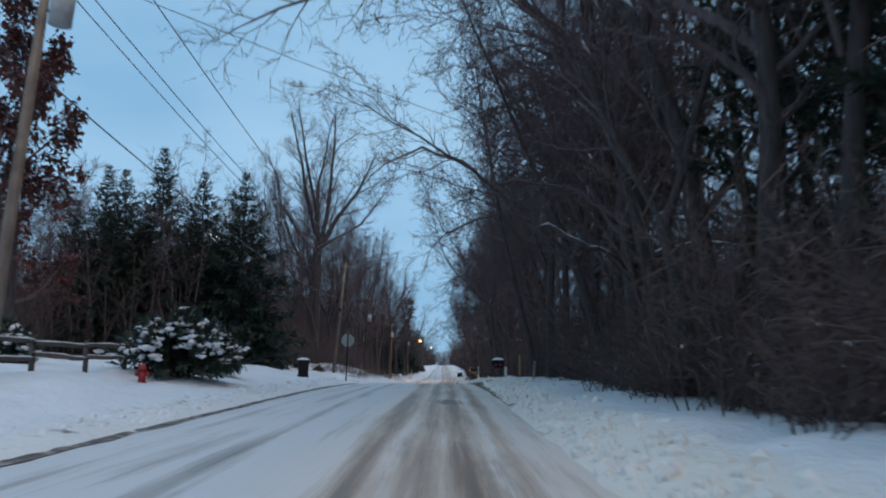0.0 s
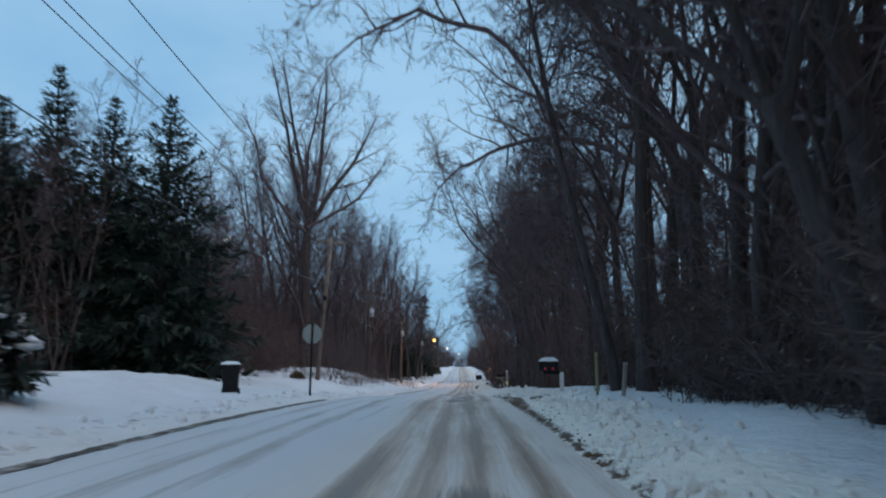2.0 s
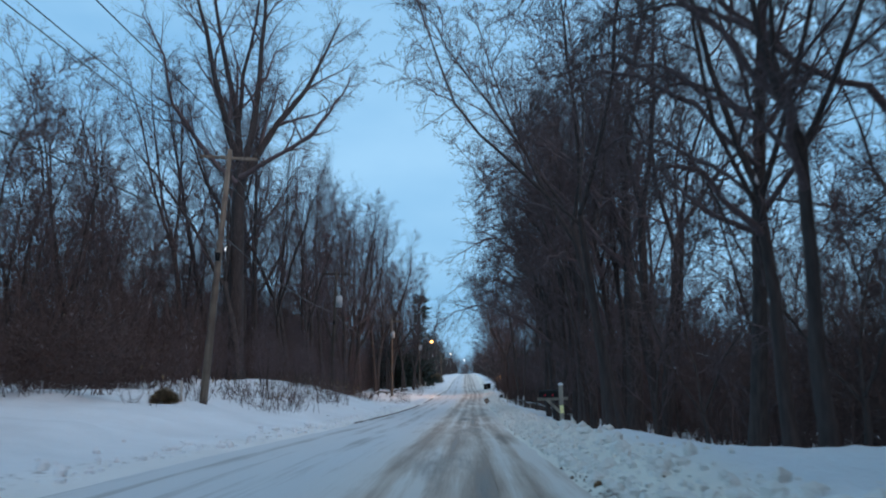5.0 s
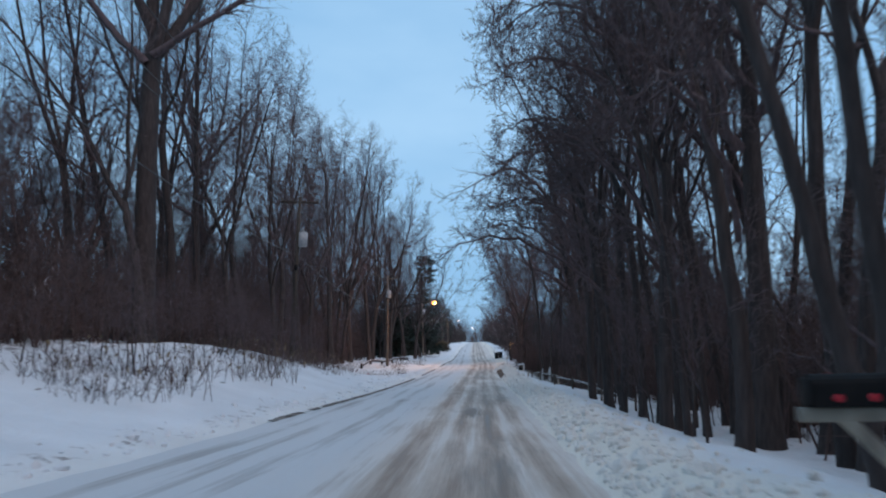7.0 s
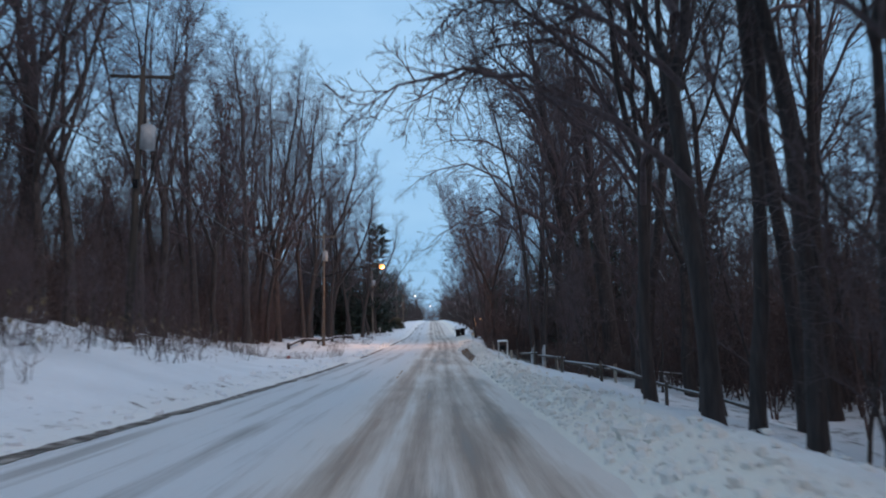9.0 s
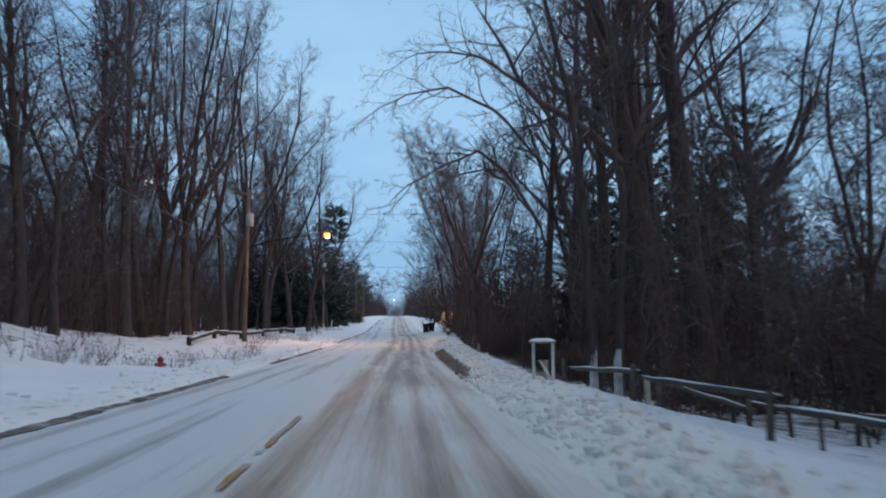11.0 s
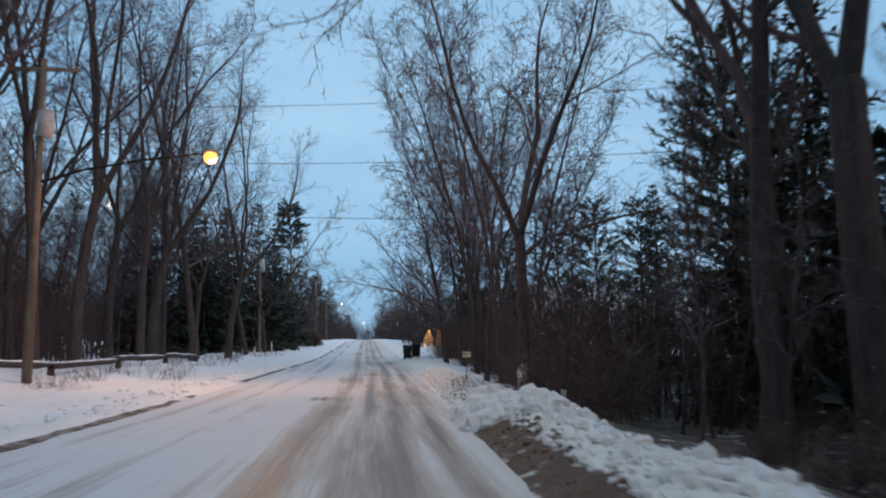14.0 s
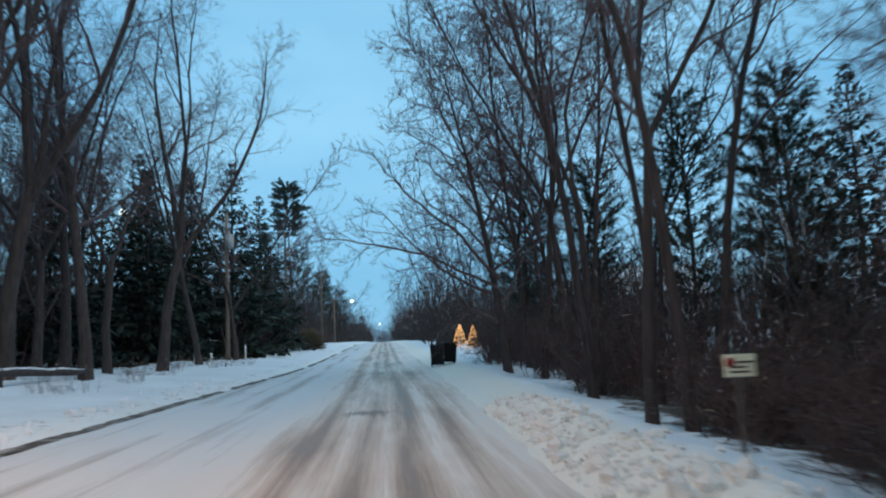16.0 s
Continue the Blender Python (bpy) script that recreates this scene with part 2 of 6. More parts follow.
rc2 = ramp(n, l, bare, [(0.0, (0.66, 0.67, 0.69)), (0.3, (0.44, 0.43, 0.43)), (0.62, (0.24, 0.22, 0.21)), (1.0, (0.13, 0.11, 0.10))])
rc = mixc(n, l, other.outputs["Result"], rc, rc2)
# melted wet patches between the wheels
wet = noise_tex(n, l, 1.0, 4.0, (0.75, 0.10, 1), 0.55)
mid = n.new("ShaderNodeClamp")
l.new(mth(n, l, "MULTIPLY_ADD", mth(n, l, "ABSOLUTE", mth(n, l, "ADD", xx, -0.15)), -1.2, 1.7), mid.inputs["Value"])
wetc = n.new("ShaderNodeClamp")
l.new(mth(n, l, "MULTIPLY", mth(n, l, "MULTIPLY_ADD", mth(n, l, "ADD", wet, mth(n, l, "MULTIPLY", fine_s, 0.22)), 7.0, -4.75), mid.outputs["Result"]), wetc.inputs["Value"])
melt = n.new("ShaderNodeAttribute")
melt.attribute_name = "melt"
pool = n.new("ShaderNodeClamp")
l.new(mth(n, l, "MULTIPLY_ADD", mth(n, l, "ADD", melt.outputs["Fac"], mth(n, l, "MULTIPLY_ADD", fine_s, 1.3, -0.75)), 2.6, -0.7), pool.inputs["Value"])
rc = mixc(n, l, mth(n, l, "MULTIPLY", mth(n, l, "MAXIMUM", wetc.outputs["Result"], pool.outputs["Result"]), 0.75), rc, (0.10, 0.075, 0.058))
rc = mixc(n, l, mth(n, l, "MULTIPLY", grit, 0.22), rc, (0.3, 0.27, 0.24))
l.new(rc, b.inputs["Base Color"])
rr = ramp(n, l, mth(n, l, "ADD", bare, mth(n, l, "MULTIPLY", wetc.outputs["Result"], 0.3)), [(0.2, (0.7, 0.7, 0.7)), (0.9, (0.38, 0.38, 0.38))])
l.new(rr, b.inputs["Roughness"])
bump(n, l, b, mth(n, l, "ADD", mth(n, l, "ADD", streak, fine_s), mth(n, l, "MULTIPLY", grit, 0.4)), 0.5, 0.03)

M_GUTTER = grainy("wet_gutter_grit", (0.025, 0.017, 0.012), (0.10, 0.070, 0.050), 6.0, 0.75, blotch=(3.5, (0.36, 0.32, 0.29)))

# ---- lie of the land ----
ROAD_Y = (-60, 0, 14, 38, 50, 61.8, 72, 87, 114, 130, 150, 165, 180, 207, 223, 300, 400, 520, 700, 1500)
ROAD_Z = (-0.6, 0, 0.2, 0.55, 0.6, 0.49, 0.28, -0.08, -0.42, -0.52, -0.6, -0.6, -0.45, -0.1, 0.15, 2.0, 3.4, 4.8, 6, 8)
LEFT_Y = (-60, 0, 30, 60, 90, 105, 130, 165, 186, 210, 300, 1500)
LEFT_X = (-5.4, -5.45, -5.6, -5.3, -5.3, -4.85, -4.45, -4.4, -4.0, -3.3, -3.2, -3.2)
RIGHT_Y = (-60, 0, 25, 40, 75, 90, 105, 130, 150, 172, 186, 210, 300, 1500)
RIGHT_X = (1.7, 1.7, 1.85, 1.8, 1.6, 1.85, 2.0, 2.1, 2.25, 2.8, 3.1, 3.4, 3.2, 3.2)
# rise over the road at steps outward, for stretches along it
OUT_L = (0.0, 0.2, 0.7, 2.5, 5.5, 9.0, 14.0, 30.0, 80.0, 700.0)
RISE_L = ((-60, (0, .1, .2, .45, 1.0, 1.15, 1.3, 1.6, 3, 6)), (50, (0, .1, .2, .42, .95, 1.1, 1.3, 1.6, 3, 6)),
          (72, (0, .04, .08, .3, .85, 1.3, 1.6, 1.9, 3, 6)), (84, (0, .04, .1, .45, 1.2, 1.8, 2.2, 2.4, 3, 6)), (96, (0, .04, .12, .6, 1.6, 2.1, 2.4, 2.6, 3, 6)),
          (110, (0, .07, .2, .8, 1.9, 2.5, 2.9, 3.2, 3.6, 6)), (128, (0, .07, .15, .4, 1.0, 1.8, 2.7, 3.0, 3.4, 6)), (145, (0, .07, .12, -.05, -.35, .7, 2.2, 2.7, 3.4, 6)),
          (158, (0, .07, .12, -.05, -.3, .5, 1.5, 2.1, 3, 6)), (171, (0, .07, .15, .2, .35, .6, .85, 1.3, 2.5, 6)), (200, (0, .07, .15, .3, .4, .5, .6, 1.0, 2.5, 6)), (1500, (0, .07, .15, .3, .4, .5, .6, 1.0, 2.5, 6)))
OUT_R = (0.0, 0.35, 0.9, 1.6, 3.0, 5.0, 8.0, 16.0, 60.0, 700.0)
RISE_R = ((-60, (0, .12, .26, .36, .5, .6, .7, .9, 2, 6)), (55, (0, .12, .28, .36, .42, .45, .5, .7, 2, 6)),
          (76, (0, .12, .28, .25, -.1, -.7, -1.1, -1.2, 0, 5)), (96, (0, .12, .26, .2, -.3, -1.0, -1.4, -1.5, -.5, 5)),
          (122, (0, .12, .24, .2, -.05, -.6, -1.1, -1.4, -.5, 5)), (136, (0, .12, .24, .1, -.4, -.85, -1.2, -1.4, -.5, 5)), (150, (0, .14, .3, .2, -.3, -.75, -1.0, -1.2, -.3, 5)),
          (175, (0, .12, .25, .1, -.35, -.6, -.9, -1.1, 0, 5)), (200, (0, .08, .18, .2, .1, .0, -.2, -.4, 1, 5)), (230, (0, .08, .18, .2, .2, .25, .3, .5, 1.5, 5)), (1500, (0, .08, .18, .2, .2, .25, .3, .5, 1.5, 5)))


def smooth_interp(y, ys, vs):
    """Linear between the given stations, eased over a few metres."""
    w = np.array((0.2, 0.6, 0.2))
    return sum(k * np.interp(y + o, ys, vs) for k, o in zip(w, (-5.0, 0.0, 5.0)))


def road_z(y):
    return smooth_interp(np.asarray(y, float), ROAD_Y, ROAD_Z)


def left_x(y):
    return smooth_interp(np.asarray(y, float), LEFT_Y, LEFT_X)


def right_x(y):
    return smooth_interp(np.asarray(y, float), RIGHT_Y, RIGHT_X)


def rise(y, out, stations, outs):
    ys = [s[0] for s in stations]
    cols = [np.interp(out, outs, s[1]) for s in stations]
    i = np.clip(np.searchsorted(ys, y) - 1, 0, len(ys) - 2)
    f = (y - ys[i]) / (ys[i + 1] - ys[i])
    f = f * f * (3 - 2 * f)
    return cols[i] * (1 - f) + cols[i + 1] * f


def wobble(x, y):
    """Cheap fixed unevenness of the snow, in metres."""
    return (0.5 * math.sin(0.9 * x + 1.3 * math.sin(0.31 * y)) * math.sin(0.53 * y + 1.1 * math.sin(0.7 * x)) + 0.35 * noise.noise((0.8 * x, 0.8 * y, 3.1)) + 0.25 * noise.noise((2.4 * x, 2.4 * y, 7.7)))


STATION = {}


def ground_z(x, y):
    if y not in STATION:
        STATION[y] = float(road_z(y)), float(left_x(y)), float(right_x(y))
    base, lx, rx = STATION[y]
    dl, dr = lx - x, x - rx
    if dl > 0:
        return base + rise(y, dl, RISE_L, OUT_L) + wobble(x, y) * min(0.26, 0.065 * dl)
    if dr > 0:
        return base + rise(y, dr, RISE_R, OUT_R) + wobble(x, y) * min(0.18, 0.12 * dr) + ((0.055 * noise.noise((4.3 * x, 3.6 * y, 5.5)) + 0.04 * noise.noise((9.0 * x, 6.0 * y, 2.5)) * min(1.0, dr)) * min(1.0, 3 * dr) if dr < 2.2 else 0.0)
    return base - 0.05 * min(1.0, -dl * 4, -dr * 4)


def mesh_object(name, verts, faces, material, smooth=True):
    me = bpy.data.meshes.new(name)
    me.from_pydata(verts, [], faces)
    me.materials.append(material)
    if smooth:
        me.polygons.foreach_set("use_smooth", np.ones(len(me.polygons), bool))
    me.update()
    return new(name, me)


SOIL = ((-10, 0.1, 0.2, 0.0), (20, 0.1, 0.25, 0.45), (34, 0.02, 0.17, 0.85), (43, 0.03, 0.2, 0.9), (49, 0.05, 0.34, 0.95), (60, 0.1, 0.35, 0.45), (76, 0.1, 0.2, 0.2), (120, 0.1, 0.25, 0.15), (130, 0.05, 0.25, 0.5), (136, 0.05, 0.32, 0.9), (148, 0.05, 0.42, 0.95), (157, 0.1, 0.6, 1.0), (160.5, 0.2, 0.5, 0.35), (178, 0.2, 0.5, 0.35), (200, 0.2, 0.3, 0.0))


def build_ground():
    xs = np.concatenate([[-700, -400, -220, -130, -90, -65, -50, -40, -33, -28], np.arange(-24, -12, 1.0), np.arange(-12, -3, 0.25), np.arange(-3, 1.5, 1.5), np.arange(1.5, 8, 0.2), np.arange(8, 24, 1.0), [24, 28, 33, 40, 50, 65, 90, 130, 220, 400, 700]])
    ys = np.concatenate([[-700, -300, -120, -60, -30], np.arange(-12, 190, 0.32), np.arange(190, 260, 2.0), np.arange(260, 560, 12.0), [600, 700, 850, 1100, 1500, 2400]])
    verts = [(float(x), float(y), ground_z(float(x), float(y))) for y in ys for x in xs]
    nx = len(xs)
    faces = [(j * nx + i, j * nx + i + 1, (j + 1) * nx + i + 1, (j + 1) * nx + i) for j in range(len(ys) - 1) for i in range(nx - 1)]
    ob = mesh_object("ground", verts, faces, M_SNOW)
    v = np.array(verts)
    dr = v[:, 0] - right_x(v[:, 1])
    s = np.array(SOIL)
    mid, wid, amt = (np.interp(v[:, 1], s[:, 0], s[:, k]) for k in (1, 2, 3))
    soil = np.where(dr > -0.4, amt * np.clip(1.4 - np.abs(dr - mid - wid * 0.4) / np.maximum(wid, 0.05), 0, 1), 0)
    dl = left_x(v[:, 1]) - v[:, 0]
    soil += np.where((dl > -0.2) & (dl < 2.4), 0.36 * np.clip(1.2 - np.abs(dl - 0.9) / 0.9, 0, 1), 0)
    near = np.interp(v[:, 1], (0, 125, 132, 160, 190, 200), (2.5, 2.5, 1.3, 1.5, 1.7, 2.5))
    # right side is strengthened so the litter colour includes the trees' shade
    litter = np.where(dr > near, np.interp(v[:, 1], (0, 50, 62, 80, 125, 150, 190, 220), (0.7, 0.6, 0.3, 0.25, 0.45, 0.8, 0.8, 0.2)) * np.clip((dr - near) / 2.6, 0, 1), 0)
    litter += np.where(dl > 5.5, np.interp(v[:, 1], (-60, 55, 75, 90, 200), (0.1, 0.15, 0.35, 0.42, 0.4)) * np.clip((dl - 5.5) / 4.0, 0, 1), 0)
    # where the painted headlight warmth and edge dirt lie, strongest on the right
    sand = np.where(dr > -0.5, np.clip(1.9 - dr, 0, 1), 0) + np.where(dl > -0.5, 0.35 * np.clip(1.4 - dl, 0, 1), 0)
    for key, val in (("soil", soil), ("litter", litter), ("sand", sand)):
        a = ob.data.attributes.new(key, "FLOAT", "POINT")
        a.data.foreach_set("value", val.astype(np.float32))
    return tagged(ob, "uneven snow-covered ground with bare soil and leaf litter, woods shade and headlight warmth painted in", "ground", kind="structure")


# melted wet patches: x, y, half width, half length
MELT = ((0.15, 26.8, 0.5, 2.2), (-0.1, 51.0, 0.55, 2.5), (0.25, 56.0, 0.45, 2.0), (0.1, 93.0, 0.35, 3.0), (0.8, 181.5, 0.5, 0.9), (-0.5, 166.0, 0.4, 0.9))


def build_road():
    ys = np.concatenate([[-60, -30], np.arange(-12, 190, 0.8), np.arange(190, 260, 2.0), np.arange(260, 560, 12.0), [600, 700, 850, 1100, 1500]])
    verts, faces, k = [], [], 31
    for y in ys:
        a, b_ = float(left_x(y)) + 0.02, float(right_x(y)) - 0.02
        a += 0.1 * noise.noise((0.0, 0.7 * y, 1.0))
        b_ += 0.16 * noise.noise((5.0, 0.9 * y, 1.0))
        for i in range(k):
            f = i / (k - 1)
            x = a + (b_ - a) * f
            crown = 0.04 * (1 - (2 * f - 1) ** 2)
            verts.append((x, float(y), float(road_z(y)) + 0.012 + crown + 0.012 * noise.noise((3.0 * x, 0.3 * y, 0))))
    for j in range(len(ys) - 1):
        for i in range(k - 1):
            faces.append((j * k + i, j * k + i + 1, (j + 1) * k + i + 1, (j + 1) * k + i))
    ob = mesh_object("road", verts, faces, M_ROAD)
    v = np.array(verts)
    at = ob.data.attributes.new("lane", "FLOAT", "POINT")
    at.data.foreach_set("value", (v[:, 0] - np.interp(v[:, 1], (0, 60, 90, 130, 150, 165, 190, 230), (0.0, 0.2, 0.2, 0.55, 0.75, 1.0, 1.2, 0.9))).astype(np.float32))
    melt = sum(np.exp(-((v[:, 0] - px) / rx) ** 2 - ((v[:, 1] - py) / ry) ** 2) for px, py, rx, ry in MELT)
    at = ob.data.attributes.new("melt", "FLOAT", "POINT")
    at.data.foreach_set("value", melt.astype(np.float32))
    return tagged(ob, "two-lane road under packed snow and brown slush, headlight warmth painted on its right lane", "road", kind="structure")


def build_gutter():
    """The dark wet line along the edge of the snow, broken and ragged where snow lies over it."""
    verts, faces, run = [], [], False
    for y in np.arange(-10, 300, 0.14):
        gap = noise.noise((0.0, 0.09 * y, 9.0)) + 0.35 * noise.noise((2.0, 0.5 * y, 9.0)) - (0.35 if 55 < y < 96 else 0.0) + (0.45 if y < 50 else 0.0)
        thin = 0.11 + 0.10 * noise.noise((1.0, 0.6 * y, 4.0))
        a = thin + 0.09 * noise.noise((3.0, 2.3 * y, 1.0)) + 0.07 * noise.noise((3.0, 5.1 * y, 2.0))
        b_ = thin + 0.08 * noise.noise((7.0, 1.7 * y, 1.0)) + 0.06 * noise.noise((7.0, 4.3 * y, 2.0))
        if gap < -0.12 or a + b_ < 0.05:
            run = False
            continue
        x = float(left_x(y)) + 0.1 * noise.noise((0.0, 0.7 * y, 1.0)) - 0.02
        z = float(road_z(y)) + 0.026
        verts += [(x - max(0.0, a), y, z + 0.03), (x + max(0.0, b_), y, z)]
        if run:
            k = len(verts)
            faces.append((k - 4, k - 3, k - 1, k - 2))
        run = True
    return tagged(mesh_object("gutter", verts, faces, M_GUTTER), "dark wet gutter line along the snowy road edge", "gutter", kind="structure")


def build_centre_line():
    """Worn yellow paint that shows through where the snow has been scraped thin."""
    verts, faces, run = [], [], False
    for y in np.arange(117.0, 123.0, 0.12):
        show = noise.noise((0.0, 0.35 * y, 21.0)) + 0.5 * noise.noise((0.0, 1.9 * y, 22.0)) + 0.25
        w = 0.035 + 0.03 * noise.noise((4.0, 2.7 * y, 23.0))
        if show < 0:
            run = False
            continue
        x = -1.02 + 0.03 * noise.noise((0.0, 0.9 * y, 24.0))
        a, b_ = float(left_x(y)), float(right_x(y))
        f = (x - a) / (b_ - a)
        z = float(road_z(y)) + 0.04 + 0.04 * (1 - (2 * f - 1) ** 2)
        verts += [(x - w, y, z), (x + w, y, z)]
        if run:
            k = len(verts)
            faces.append((k - 4, k - 3, k - 1, k - 2))
        run = True
    return tagged(mesh_object("centre_line", verts, faces, M_LINE), "worn yellow centre line showing through the snow", "road marking", kind="structure")


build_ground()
build_road()
build_centre_line()
build_gutter()

# ---- helpers for things ----


def part(name, bm, material, parent, label="", smooth=True):
    me = bpy.data.meshes.new(name)
    bm.to_mesh(me)
    bm.free()
    me.materials.append(material)
    if smooth:
        me.polygons.foreach_set("use_smooth", np.ones(len(me.polygons), bool))
    ob = new(name, me)
    ob.parent = parent
    if label:
        ob["label"] = label
    return ob


def empty(name, m, label, category, group="", kind=""):
    ob = new(name)
    ob.empty_display_size = 0.1
    ob.matrix_basis = m
    return tagged(ob, label, category, group, kind)


def box(bm, x0, x1, y0, y1, z0, z1, bevel=0.0, m=None):
    r = bmesh.ops.create_cube(bm, size=1.0)
    mm = Matrix.Translation(((x0 + x1) / 2, (y0 + y1) / 2, (z0 + z1) / 2)) @ Matrix.Diagonal((x1 - x0, y1 - y0, z1 - z0, 1))
    bmesh.ops.transform(bm, matrix=(m @ mm) if m else mm, verts=r["verts"])
    if bevel:
        es = list({e for v in r["verts"] for e in v.link_edges})
        bmesh.ops.bevel(bm, geom=es, offset=bevel, segments=2, affect="EDGES", profile=0.5)
    return bm


def cyl(bm, p, q, r0, r1, seg=12):
    p, q = Vector(p), Vector(q)
    d = q - p
    r = bmesh.ops.create_cone(bm, cap_ends=True, segments=seg, radius1=r0, radius2=r1, depth=d.length)
    bmesh.ops.transform(bm, matrix=Matrix.Translation((p + q) / 2) @ d.to_track_quat("Z", "Y").to_matrix().to_4x4(), verts=r["verts"])
    return bm


def ball(bm, c, r, sx=1, sy=1, sz=1, sub=2, rough=0.0, rng=None):
    k = bmesh.ops.create_icosphere(bm, subdivisions=sub, radius=r)
    for v in k["verts"]:
        f = 1 + (rough * (rng.random() - 0.5) * 2 if rng else 0)
        v.co = Vector((v.co.x * sx * f, v.co.y * sy * f, v.co.z * sz * f)) + Vector(c)
    return bm


def nb():
    return bmesh.new()


# ---- trees ----
class Limbs:
    """Collects tapered tubes, cones and slivers as vertices and triangles."""

    def __init__(self):
        self.v, self.f, self.n = [], [], 0

    def add(self, verts, tris):
        self.v.append(np.asarray(verts, float))
        self.f.append(np.asarray(tris, int) + self.n)
        self.n += len(verts)

    def tube(self, pts, radii, sides):
        pts = np.asarray(pts, float)
        k = len(pts)
        d = pts[-1] - pts[0]
        d = d / (np.linalg.norm(d) + 1e-9)
        a = np.array((1.0, 0, 0)) if abs(d[0]) < 0.7 else np.array((0, 1.0, 0))
        u = np.cross(d, a)
        u /= np.linalg.norm(u)
        w = np.cross(d, u)
        ang = np.arange(sides) * (2 * math.pi / sides)
        ring = np.cos(ang)[:, None] * u + np.sin(ang)[:, None] * w
        v = (pts[:-1, None, :] + ring[None] * np.asarray(radii, float)[:-1, None, None]).reshape(-1, 3)
        v = np.vstack([v, pts[-1:]])
        j = np.arange(sides)
        j2 = (j + 1) % sides
        tris = []
        for i in range(k - 2):
            o = i * sides
            tris.append(np.stack([o + j, o + j2, o + sides + j2], 1))
            tris.append(np.stack([o + j, o + sides + j2, o + sides + j], 1))
        o = (k - 2) * sides
        tris.append(np.stack([o + j, o + j2, np.full(sides, len(v) - 1)], 1))
        self.add(v, np.vstack(tris))

    def tubes(self, pts, radii, sides):
        """Many tapering tubes at once, each along its own polyline: pts (n, k, 3), radii (n, k)."""
        n, k, _ = pts.shape
        u, w = across(pts[:, -1] - pts[:, 0])
        ang = np.arange(sides) * (2 * math.pi / sides)
        ring = np.cos(ang)[None, :, None] * u[:, None] + np.sin(ang)[None, :, None] * w[:, None]
        v = (pts[:, :-1, None, :] + ring[:, None] * radii[:, :-1, None, None]).reshape(n, -1, 3)
        v = np.concatenate([v, pts[:, -1:]], 1)
        j = np.arange(sides)
        j2 = (j + 1) % sides
        tris = []
        for i in range(k - 2):
            o = i * sides
            tris += [np.stack([o + j, o + j2, o + sides + j2], 1), np.stack([o + j, o + sides + j2, o + sides + j], 1)]
        o = (k - 2) * sides
        tris.append(np.stack([o + j, o + j2, np.full(sides, v.shape[1] - 1)], 1))
        t = np.vstack(tris)
        self.add(v.reshape(-1, 3), (np.arange(n)[:, None, None] * v.shape[1] + t[None]).reshape(-1, 3))

    def ribbons(self, pts, r):
        """Thin bent twigs, three triangles each: pts (n, 3, 3)."""
        n = len(pts)
        u, w = across(pts[:, 2] - pts[:, 0])
        a = (np.arange(n) * 2.399)[:, None]
        u = (np.cos(a) * u + np.sin(a) * w) * np.broadcast_to(r, (n,))[:, None]
        v = np.stack([pts[:, 0] + u, pts[:, 0] - u, pts[:, 1] + 0.7 * u, pts[:, 1] - 0.7 * u, pts[:, 2]], 1).reshape(-1, 3)
        t = np.array(((0, 1, 2), (1, 3, 2), (2, 3, 4)))
        self.add(v, (np.arange(n)[:, None, None] * 5 + t[None]).reshape(-1, 3))

    def cones(self, p, q, r):
        """Many straight twigs at once: three-sided, tapering to a point."""
        u, w = across(q - p)
        n = len(p)
        r = np.broadcast_to(r, (n,))[:, None]
        v = np.stack([p + u * r, p + (-0.5 * u + 0.87 * w) * r, p + (-0.5 * u - 0.87 * w) * r, q], 1).reshape(-1, 3)
        t = np.array(((0, 1, 3), (1, 2, 3), (2, 0, 3)))
        self.add(v, (np.arange(n)[:, None, None] * 4 + t[None]).reshape(-1, 3))

    def slivers(self, p, q, r):
        """The very finest twig ends, one triangle each."""
        u, w = across(q - p)
        a = (np.arange(len(p)) * 2.399)[:, None]
        u = (np.cos(a) * u + np.sin(a) * w) * np.broadcast_to(r, (len(p),))[:, None]
        v = np.stack([p + u, p - u, q], 1).reshape(-1, 3)
        self.add(v, np.arange(3 * len(p)).reshape(-1, 3))

    def blades(self, p, q, width, rng, keel=True):
        """Leaf or needle sprays, four triangles each with a keel, two without."""
        u, w = across(q - p)
        a = rng.uniform(-0.6, 0.6, (len(p), 1))
        flat = np.cross(q - p, (0.05, 0.02, 1.0))
        flat = flat / (np.linalg.norm(flat, axis=1, keepdims=True) + 1e-9)
        up = np.cross(flat, q - p)
        up = up / (np.linalg.norm(up, axis=1, keepdims=True) + 1e-9)
        s = (flat * np.cos(a) + up * np.sin(a)) * np.broadcast_to(width, (len(p),))[:, None]
        m = p + (q - p) * 0.45
        v = np.stack([p, m + s, m - s, m + up * 0.3 * np.broadcast_to(width, (len(p),))[:, None], q], 1).reshape(-1, 3)
        t = np.array(((0, 1, 3), (0, 3, 2), (1, 4, 3), (3, 4, 2)) if keel else ((0, 1, 2), (1, 4, 2)))
        self.add(v, (np.arange(len(p))[:, None, None] * 5 + t[None]).reshape(-1, 3))

    def mesh(self, name, material, smooth=True):
        v, f = np.vstack(self.v), np.vstack(self.f)
        me = bpy.data.meshes.new(name)
        me.vertices.add(len(v))
        me.vertices.foreach_set("co", v.astype(np.float32).ravel())
        me.loops.add(3 * len(f))
        me.loops.foreach_set("vertex_index", f.astype(np.int32).ravel())
        me.polygons.add(len(f))
